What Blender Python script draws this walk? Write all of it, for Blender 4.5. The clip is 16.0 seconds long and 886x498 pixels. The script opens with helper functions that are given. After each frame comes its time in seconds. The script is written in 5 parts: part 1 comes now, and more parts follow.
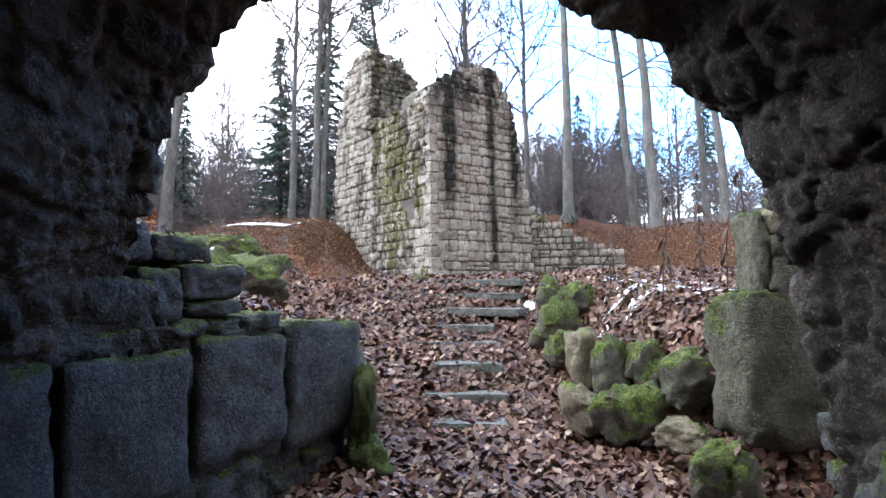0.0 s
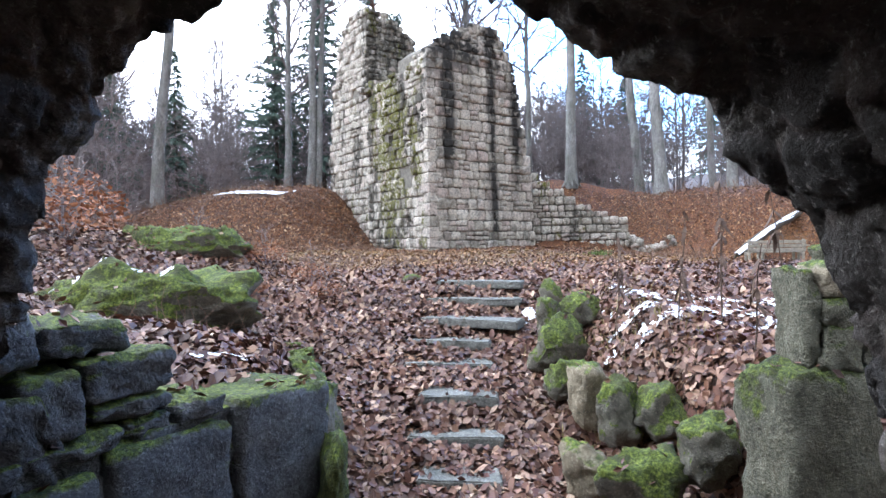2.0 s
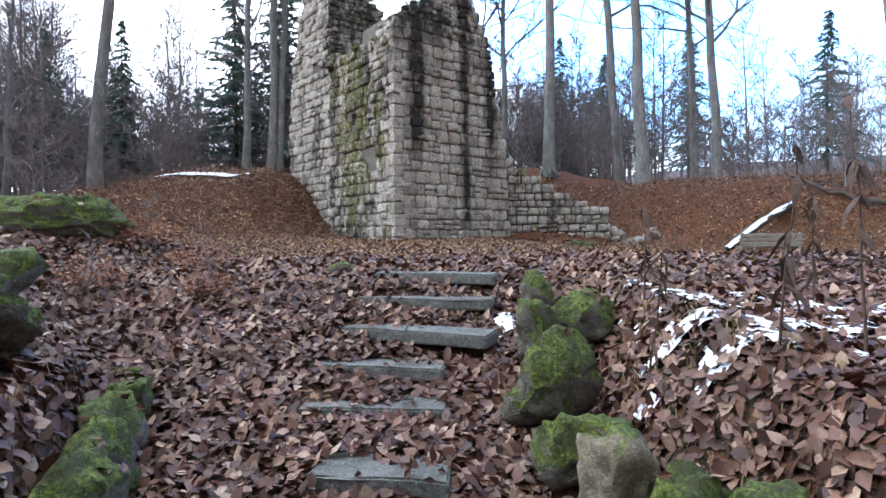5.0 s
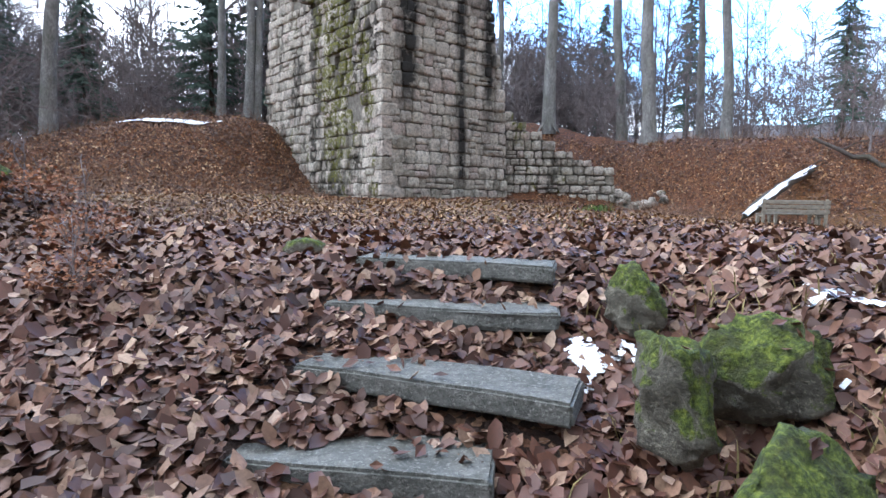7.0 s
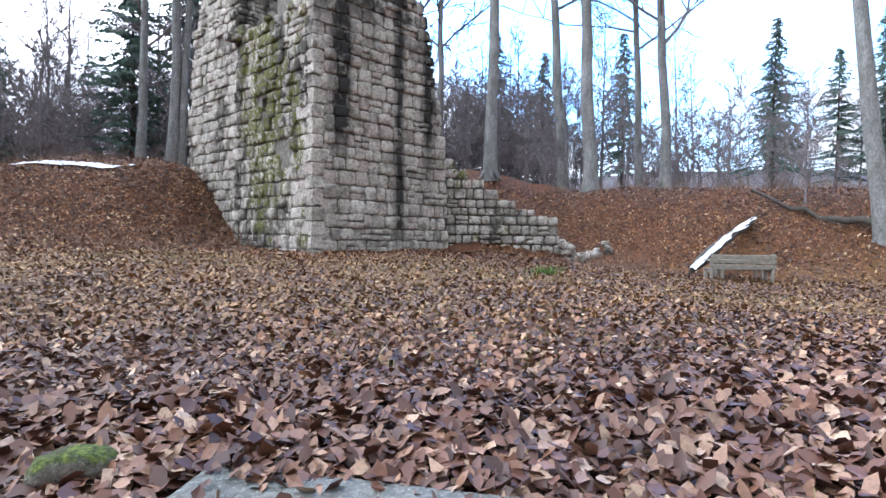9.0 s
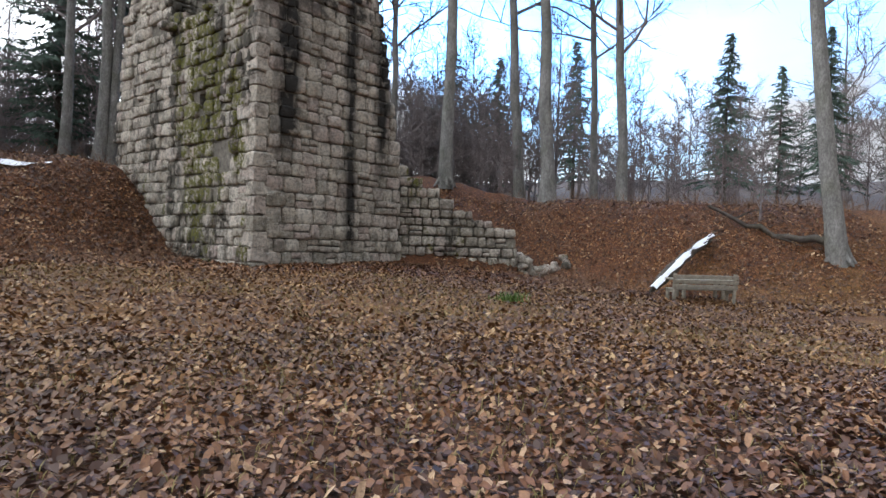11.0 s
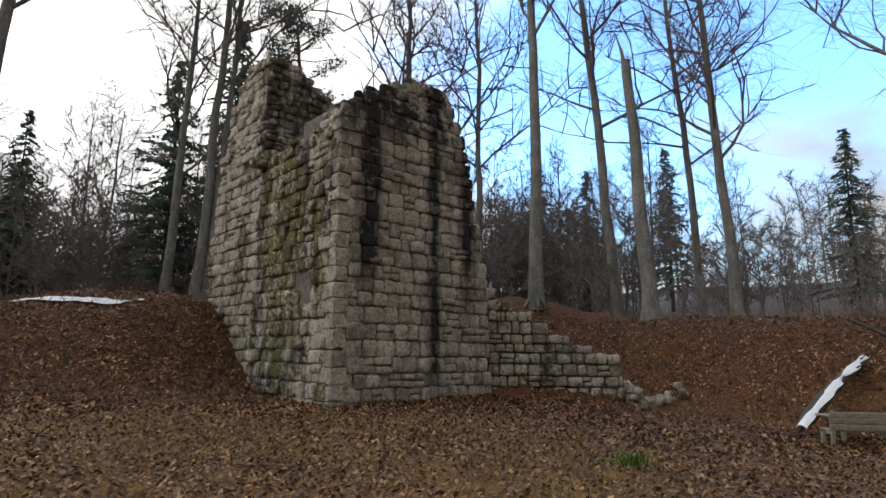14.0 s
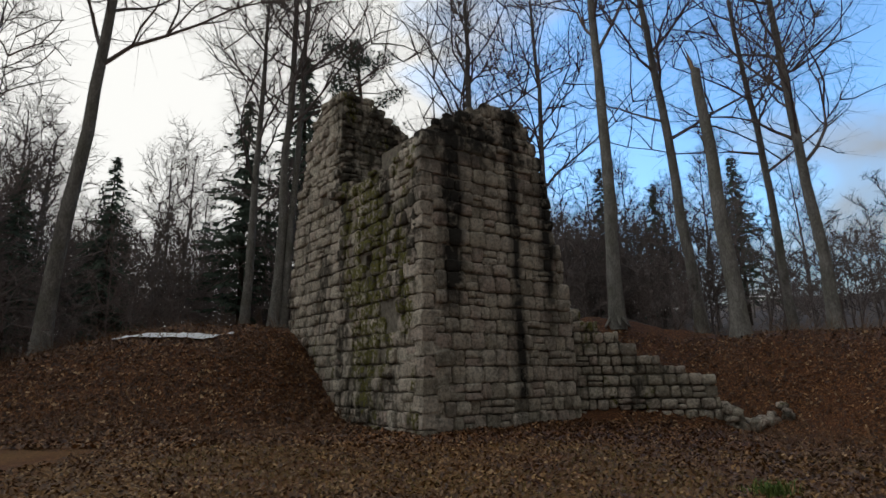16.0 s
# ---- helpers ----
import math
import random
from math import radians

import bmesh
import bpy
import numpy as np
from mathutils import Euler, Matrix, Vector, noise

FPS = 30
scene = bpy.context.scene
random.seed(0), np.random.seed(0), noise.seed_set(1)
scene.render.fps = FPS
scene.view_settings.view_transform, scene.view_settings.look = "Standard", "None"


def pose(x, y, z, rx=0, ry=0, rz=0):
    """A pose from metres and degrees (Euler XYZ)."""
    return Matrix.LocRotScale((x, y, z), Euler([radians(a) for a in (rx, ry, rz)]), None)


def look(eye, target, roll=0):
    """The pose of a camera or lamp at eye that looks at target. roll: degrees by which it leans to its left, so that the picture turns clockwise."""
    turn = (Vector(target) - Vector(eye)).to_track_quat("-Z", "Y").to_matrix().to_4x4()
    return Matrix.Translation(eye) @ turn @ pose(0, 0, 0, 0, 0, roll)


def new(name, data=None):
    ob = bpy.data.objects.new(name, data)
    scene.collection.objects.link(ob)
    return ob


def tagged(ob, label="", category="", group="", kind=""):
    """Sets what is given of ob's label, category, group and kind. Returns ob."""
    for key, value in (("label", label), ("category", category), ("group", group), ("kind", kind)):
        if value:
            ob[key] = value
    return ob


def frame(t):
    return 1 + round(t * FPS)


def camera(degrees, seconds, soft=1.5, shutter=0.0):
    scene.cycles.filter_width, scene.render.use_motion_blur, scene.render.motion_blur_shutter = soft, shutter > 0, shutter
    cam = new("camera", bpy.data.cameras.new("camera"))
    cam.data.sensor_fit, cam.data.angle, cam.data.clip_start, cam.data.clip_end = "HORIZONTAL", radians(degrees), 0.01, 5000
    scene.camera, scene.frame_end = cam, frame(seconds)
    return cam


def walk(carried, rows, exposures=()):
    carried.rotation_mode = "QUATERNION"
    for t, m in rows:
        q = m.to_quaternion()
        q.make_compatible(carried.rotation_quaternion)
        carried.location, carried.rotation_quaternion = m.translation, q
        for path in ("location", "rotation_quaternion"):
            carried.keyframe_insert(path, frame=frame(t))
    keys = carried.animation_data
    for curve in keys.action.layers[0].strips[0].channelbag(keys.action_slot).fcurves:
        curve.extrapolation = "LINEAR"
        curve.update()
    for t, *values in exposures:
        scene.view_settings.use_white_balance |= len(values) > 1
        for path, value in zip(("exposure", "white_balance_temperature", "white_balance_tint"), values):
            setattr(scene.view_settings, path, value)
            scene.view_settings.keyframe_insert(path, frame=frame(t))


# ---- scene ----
EXPOSURES = [(0, 0.72, 5750, 10), (2.5, 0.98, 5550, 10), (3.5, 0.62, 5500, 10), (5, 0.22, 5600, 10), (7.5, 0.48, 5600, 10), (8.5, 0.58, 5500, 10), (9.5, 0.38, 5700, 10), (12, -0.55, 6450, 9), (13, -0.65, 6600, 9), (14, -1.05, 6800, 8), (15, -1.6, 6850, 7), (16, -1.93, 6900, 7)]
cam = camera(74.5, 16.0)
walk(cam, [
    (0.0, pose(-0.627, -0.494, 1.358, 93.74, 0.90, -0.07)),
    (0.5, pose(-0.628, -0.385, 1.615, 89.92, 1.00, 0.13)),
    (1.0, pose(-0.604, -0.268, 1.798, 87.50, 0.90, 0.18)),
    (1.5, pose(-0.568, -0.138, 1.870, 87.11, 0.96, 0.22)),
    (2.0, pose(-0.504, 0.110, 1.912, 89.56, 1.13, 0.08)),
    (2.5, pose(-0.397, 0.439, 1.916, 90.40, 1.14, -0.11)),
    (3.0, pose(-0.290, 0.734, 1.912, 91.02, 1.16, -0.22)),
    (3.5, pose(-0.263, 1.116, 1.860, 90.11, 0.86, -0.48)),
    (4.0, pose(-0.279, 1.519, 1.808, 89.51, 0.77, -2.03)),
    (4.5, pose(-0.264, 1.908, 1.774, 88.31, 0.44, -2.33)),
    (5.0, pose(-0.213, 2.290, 1.755, 88.89, 0.38, -2.47)),
    (5.2, pose(-0.191, 2.486, 1.749, 88.47, 0.21, -2.63)),
    (7.3, pose(-0.353, 4.525, 1.814, 84.37, -0.85, -3.94)),
    (7.5, pose(-0.339, 4.690, 1.900, 84.13, -0.89, -3.95)),
    (8.0, pose(-0.283, 4.982, 2.024, 84.10, -1.00, -4.60)),
    (8.5, pose(-0.276, 5.294, 2.146, 86.79, -0.90, -6.43)),
    (9.0, pose(-0.073, 5.742, 2.228, 88.80, -0.87, -9.59)),
    (9.5, pose(0.052, 6.110, 2.317, 89.85, -1.11, -12.20)),
    (9.7, pose(0.070, 6.229, 2.354, 88.53, -1.48, -12.70)),
    (11.8, pose(-0.045, 7.332, 2.773, 90.15, -2.07, -15.28)),
    (12.0, pose(-0.021, 7.428, 2.800, 93.48, -1.84, -15.53)),
    (12.5, pose(0.119, 7.627, 2.840, 95.05, -2.21, -16.33)),
    (13.0, pose(0.271, 7.839, 2.889, 97.54, -2.74, -14.67)),
    (13.5, pose(0.355, 8.017, 2.999, 95.83, -1.69, -9.00)),
    (14.0, pose(0.260, 8.401, 3.105, 99.94, -0.66, -5.82)),
    (14.5, pose(0.042, 8.508, 3.135, 103.25, 0.18, -3.67)),
    (15.0, pose(-0.148, 8.518, 3.129, 104.30, 1.34, -2.82)),
    (15.5, pose(-0.342, 8.535, 3.138, 103.20, 1.27, -2.04)),
    (16.0, pose(-0.609, 8.531, 3.190, 102.12, 0.92, -0.21)),
], EXPOSURES)
from mathutils.bvhtree import BVHTree

# ---------------------------------------------------------------- light
world = bpy.data.worlds.new("winter_sky")
scene.world = world
world.use_nodes = True
SUN_EL, SUN_ROT = radians(22), radians(-57)


def build_sky():
    nt = world.node_tree
    nt.nodes.clear()
    out = nt.nodes.new("ShaderNodeOutputWorld")
    bg = nt.nodes.new("ShaderNodeBackground")
    sky = nt.nodes.new("ShaderNodeTexSky")
    sky.sky_type, sky.sun_disc = "NISHITA", False
    sky.sun_elevation, sky.sun_rotation = SUN_EL, SUN_ROT
    sky.air_density, sky.dust_density, sky.ozone_density = 1.0, 1.5, 2.0
    co = nt.nodes.new("ShaderNodeTexCoord")
    mp = nt.nodes.new("ShaderNodeMapping")
    mp.inputs["Scale"].default_value = (1.0, 1.0, 2.0)
    mp.inputs["Location"].default_value = (0.35, 0.2, 0.0)
    nz = nt.nodes.new("ShaderNodeTexNoise")
    nz.inputs["Scale"].default_value, nz.inputs["Detail"].default_value = 2.2, 7.0
    nz.inputs["Roughness"].default_value = 0.55
    # one wide gap in the cloud cover
    sep = nt.nodes.new("ShaderNodeVectorMath")
    sep.operation = "DOT_PRODUCT"
    sep.inputs[1].default_value = Vector((0.40, 0.68, 0.60)).normalized()
    side = nt.nodes.new("ShaderNodeMapRange")
    side.inputs["From Min"].default_value, side.inputs["From Max"].default_value = 0.80, 0.97
    side.inputs["To Min"].default_value, side.inputs["To Max"].default_value = 0.30, -0.10
    add = nt.nodes.new("ShaderNodeMath")
    add.operation = "ADD"
    ramp = nt.nodes.new("ShaderNodeValToRGB")
    ramp.color_ramp.elements[0].position, ramp.color_ramp.elements[1].position = 0.46, 0.66
    gain = nt.nodes.new("ShaderNodeVectorMath")
    gain.operation = "MULTIPLY"
    gain.inputs[1].default_value = (SKY_GAIN * 0.68, SKY_GAIN * 0.96, SKY_GAIN * 1.20)
    mix = nt.nodes.new("ShaderNodeMixRGB")
    # clouds glow round the veiled sun and are dull on the far side
    dot = nt.nodes.new("ShaderNodeVectorMath")
    dot.operation = "DOT_PRODUCT"
    dot.inputs[1].default_value = Vector((-0.72, 0.56, 0.40)).normalized()
    glow = nt.nodes.new("ShaderNodeMapRange")
    glow.interpolation_type = "SMOOTHSTEP"
    glow.inputs["From Min"].default_value, glow.inputs["From Max"].default_value = -0.25, 0.9
    glow.inputs["To Min"].default_value, glow.inputs["To Max"].default_value = CLOUD_DULL, CLOUD_BRIGHT
    veil = nt.nodes.new("ShaderNodeVectorMath")
    veil.operation = "SCALE"
    veil.inputs[0].default_value = CLOUD[:3]
    ln = nt.links.new
    ln(co.outputs["Generated"], mp.inputs["Vector"])
    ln(mp.outputs["Vector"], nz.inputs["Vector"])
    ln(co.outputs["Generated"], sep.inputs[0])
    ln(sep.outputs["Value"], side.inputs["Value"])
    ln(nz.outputs["Fac"], add.inputs[0])
    ln(side.outputs["Result"], add.inputs[1])
    ln(add.outputs[0], ramp.inputs["Fac"])
    ln(sky.outputs["Color"], gain.inputs[0])
    ln(gain.outputs["Vector"], mix.inputs["Color1"])
    ln(ramp.outputs["Color"], mix.inputs["Fac"])
    ln(co.outputs["Generated"], dot.inputs[0])
    ln(dot.outputs["Value"], glow.inputs["Value"])
    ln(glow.outputs["Result"], veil.inputs["Scale"])
    ln(veil.outputs["Vector"], mix.inputs["Color2"])
    ln(mix.outputs["Color"], bg.inputs["Color"])
    ln(bg.outputs["Background"], out.inputs["Surface"])
    bg.inputs["Strength"].default_value = 1.0


SKY_GAIN, CLOUD = 1.3, (0.97, 0.985, 1.02, 1.0)
CLOUD_DULL, CLOUD_BRIGHT = 0.75, 3.8
build_sky()
sun = new("sun", bpy.data.lights.new("sun", "SUN"))
sun.data.energy, sun.data.angle, sun.data.color = 1.0, radians(25), (1.0, 0.95, 0.88)
sun.matrix_world = look((-78, 50, 38), (0, 0, 0))


# ---------------------------------------------------------------- small tools
def smooth(a, b, x):
    k = np.clip((np.asarray(x, float) - a) / (b - a), 0, 1)
    return k * k * (3 - 2 * k)


def mesh_from(name, verts, faces, material=None, shade=False):
    me = bpy.data.meshes.new(name)
    me.from_pydata([tuple(map(float, v)) for v in verts], [], [tuple(map(int, f)) for f in faces])
    if material:
        me.materials.append(material)
    if shade:
        me.polygons.foreach_set("use_smooth", [True] * len(me.polygons))
    me.update()
    return me


def part_mesh(name, me, parent, label=""):
    ob = new(name, me)
    ob.parent = parent
    if label:
        ob["label"] = label
    return ob


def part(name, bm, material, parent, label="", shade=False):
    me = bpy.data.meshes.new(name)
    bm.to_mesh(me)
    bm.free()
    me.materials.append(material)
    if shade:
        me.polygons.foreach_set("use_smooth", [True] * len(me.polygons))
    return part_mesh(name, me, parent, label)


def fbm(p, s, octaves=4):
    return noise.fractal(Vector(p) * s, 0.9, 2.1, octaves, noise_basis="PERLIN_ORIGINAL")


# ---------------------------------------------------------------- materials
class Nodes:
    """A few lines of shorthand for node materials."""

    def __init__(self, name, rough=0.9):
        self.m = bpy.data.materials.new(name)
        self.m.use_nodes = True
        self.t = self.m.node_tree
        self.b = self.t.nodes["Principled BSDF"]
        self.b.inputs["Roughness"].default_value = rough
        self.pos = self.t.nodes.new("ShaderNodeNewGeometry")
        self.height = None

    def put(self, socket, value):
        if isinstance(value, (int, float)):
            socket.default_value = value
        elif isinstance(value, tuple):
            socket.default_value = value if len(value) == 4 or socket.type == "VECTOR" else (*value, 1)
        else:
            self.t.links.new(value, socket)

    def where(self, stretch=(1, 1, 1), turn=(0, 0, 0), shift=(0, 0, 0)):
        n = self.t.nodes.new("ShaderNodeMapping")
        n.inputs["Scale"].default_value, n.inputs["Rotation"].default_value = stretch, turn
        n.inputs["Location"].default_value = shift
        self.t.links.new(self.pos.outputs["Position"], n.inputs["Vector"])
        return n.outputs["Vector"]

    def noise(self, scale, detail=4, rough=0.6, at=None, distort=0.0):
        n = self.t.nodes.new("ShaderNodeTexNoise")
        n.inputs["Scale"].default_value, n.inputs["Detail"].default_value = scale, detail
        n.inputs["Roughness"].default_value, n.inputs["Distortion"].default_value = rough, distort
        self.t.links.new(at or self.pos.outputs["Position"], n.inputs["Vector"])
        return n.outputs["Fac"]

    def cells(self, scale, out="Color", at=None, feature="F1", jitter=1.0):
        n = self.t.nodes.new("ShaderNodeTexVoronoi")
        n.feature = feature
        n.inputs["Scale"].default_value, n.inputs["Randomness"].default_value = scale, jitter
        self.t.links.new(at or self.pos.outputs["Position"], n.inputs["Vector"])
        return n.outputs[out]

    def math(self, op, a, b=0.0, c=0.0):
        n = self.t.nodes.new("ShaderNodeMath")
        n.operation = op
        for s, v in zip(n.inputs, (a, b, c)):
            self.put(s, v)
        return n.outputs[0]

    def ramp(self, fac, stops, linear=True):
        n = self.t.nodes.new("ShaderNodeValToRGB")
        el = n.color_ramp.elements
        while len(el) < len(stops):
            el.new(0.5)
        for e, (p, c) in zip(el, stops):
            e.position = p
            e.color = (c, c, c, 1) if isinstance(c, (int, float)) else (*c, 1)
        self.put(n.inputs["Fac"], fac)
        return n.outputs["Color"]

    def mix(self, fac, a, b, kind="MIX"):
        n = self.t.nodes.new("ShaderNodeMixRGB")
        n.blend_type = kind
        self.put(n.inputs["Fac"], fac)
        self.put(n.inputs["Color1"], a)
        self.put(n.inputs["Color2"], b)
        return n.outputs["Color"]

    def random(self, island=False):
        if island:
            return self.pos.outputs["Random Per Island"]
        return self.t.nodes.new("ShaderNodeObjectInfo").outputs["Random"]

    def axis(self, name):
        n = self.t.nodes.new("ShaderNodeSeparateXYZ")
        self.t.links.new(self.pos.outputs["Position"], n.inputs[0])
        return n.outputs[name]

    def up(self):
        n = self.t.nodes.new("ShaderNodeSeparateXYZ")
        self.t.links.new(self.pos.outputs["Normal"], n.inputs[0])
        return n.outputs["Z"]

    def bump(self, height, strength=0.5, distance=0.02):
        n = self.t.nodes.new("ShaderNodeBump")
        n.inputs["Strength"].default_value, n.inputs["Distance"].default_value = strength, distance
        self.t.links.new(height, n.inputs["Height"])
        self.t.links.new(n.outputs["Normal"], self.b.inputs["Normal"])

    def colour(self, value):
        self.put(self.b.inputs["Base Color"], value)
        return self.m


def leaf_tones(k, fac):
    return k.ramp(fac, [(0.0, (0.022, 0.009, 0.006)), (0.24, (0.066, 0.023, 0.0145)), (0.46, (0.128, 0.050, 0.030)),
                        (0.66, (0.205, 0.098, 0.058)), (0.85, (0.335, 0.195, 0.12)), (1.0, (0.585, 0.42, 0.29))])


def make_leaf():
    k = Nodes("dead_beech_leaves", 0.55)
    c = leaf_tones(k, k.random(island=True))
    c = k.mix(k.ramp(k.noise(0.8, 3), [(0.35, 0.0), (0.7, 0.3)]), c, (0.17, 0.062, 0.034))
    rust = k.ramp(k.math("MULTIPLY", k.axis("Y"), 0.02), [(0.14, 0.0), (0.22, 0.85)])
    c = k.mix(rust, c, k.ramp(k.random(island=True), [(0.0, (0.022, 0.008, 0.003)), (0.35, (0.095, 0.034, 0.010)), (0.7, (0.25, 0.095, 0.022)), (0.9, (0.40, 0.20, 0.07)), (1.0, (0.60, 0.41, 0.22))]))
    meadow = k.math("MULTIPLY", k.ramp(k.math("MULTIPLY", k.axis("Y"), 0.02), [(0.19, 0.0), (0.26, 0.42)]), k.ramp(k.math("MULTIPLY", k.axis("Y"), 0.02), [(0.42, 1.0), (0.46, 0.0)]))
    c = k.mix(meadow, c, k.ramp(k.random(island=True), [(0.0, (0.08, 0.036, 0.009)), (0.5, (0.235, 0.125, 0.030)), (1.0, (0.44, 0.29, 0.095))]))
    c = k.mix(k.ramp(k.noise(60, 2), [(0.4, 0.0), (0.7, 0.45)]), c, (0.07, 0.035, 0.022))
    c = k.mix(k.ramp(k.noise(1.7, 4, 0.6, at=k.where(shift=(3, 8, 1))), [(0.45, 0.0), (0.6, 0.5)]), c, (0.06, 0.026, 0.014))
    return k.colour(c)


def make_ground():
    k = Nodes("leaf_litter_ground", 0.92)
    v = k.cells(15)
    n = k.t.nodes.new("ShaderNodeSeparateColor")
    k.t.links.new(v, n.inputs[0])
    tone = k.ramp(n.outputs[0], [(0.0, (0.05, 0.022, 0.014)), (0.3, (0.115, 0.048, 0.027)), (0.6, (0.18, 0.083, 0.046)), (0.85, (0.25, 0.135, 0.08)), (1.0, (0.34, 0.22, 0.145))])
    tone = k.mix(k.ramp(k.cells(15, "Distance"), [(0.02, 0.0), (0.055, 0.65)]), tone, (0.045, 0.025, 0.018))
    tone = k.mix(k.ramp(k.noise(0.45, 4), [(0.42, 0.0), (0.62, 0.5)]), tone, (0.13, 0.046, 0.014))
    # shade between the fallen leaves of the path, painted into the soil colour
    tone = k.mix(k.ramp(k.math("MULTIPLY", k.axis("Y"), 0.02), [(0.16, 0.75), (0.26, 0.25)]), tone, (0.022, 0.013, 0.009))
    # short winter grass on the open meadow
    y, x = k.axis("Y"), k.axis("X")
    open_y = k.math("MULTIPLY", k.ramp(k.math("MULTIPLY", y, 0.02), [(0.19, 0.0), (0.27, 1.0)]), k.ramp(k.math("MULTIPLY", y, 0.02), [(0.44, 1.0), (0.52, 0.0)]))
    grass = k.math("MULTIPLY", open_y, k.ramp(k.noise(0.55, 6, 0.7), [(0.42, 0.0), (0.62, 0.85)]))
    blades = k.ramp(k.noise(55, 3), [(0.3, (0.10, 0.07, 0.02)), (0.6, (0.23, 0.165, 0.05)), (0.8, (0.17, 0.17, 0.045))])
    tone = k.mix(grass, tone, blades)
    tone = k.mix(k.ramp(k.math("MULTIPLY", y, 0.01), [(0.36, 0.0), (0.5, 0.8)]), tone, (0.085, 0.055, 0.045))
    fine = k.t.nodes.new("ShaderNodeSeparateColor")
    k.t.links.new(k.cells(34), fine.inputs[0])
    tone = k.mix(k.ramp(fine.outputs[1], [(0.55, 0.0), (0.62, 0.75)]), tone, k.ramp(fine.outputs[0], [(0.0, (0.03, 0.014, 0.009)), (0.5, (0.17, 0.075, 0.036)), (1.0, (0.40, 0.24, 0.14))]))
    rust = k.ramp(k.math("MULTIPLY", y, 0.02), [(0.14, 0.0), (0.24, 0.9)])
    tone = k.mix(rust, tone, (1.0, 0.74, 0.42), "MULTIPLY")
    tone = k.mix(k.ramp(k.math("MULTIPLY", y, 0.01), [(0.34, 0.0), (0.44, 0.85)]), tone, k.ramp(k.noise(1.5, 6, 0.7), [(0.35, (0.03, 0.026, 0.022)), (0.65, (0.10, 0.08, 0.066))]))
    k.bump(k.math("ADD", k.cells(15, "Distance"), k.noise(40, 3)), 0.7, 0.03)
    return k.colour(tone)


TOWER, TURN = (-1.06, 24.13), radians(36)
U, W = Vector((math.cos(TURN), math.sin(TURN), 0)), Vector((-math.sin(TURN), math.cos(TURN), 0))


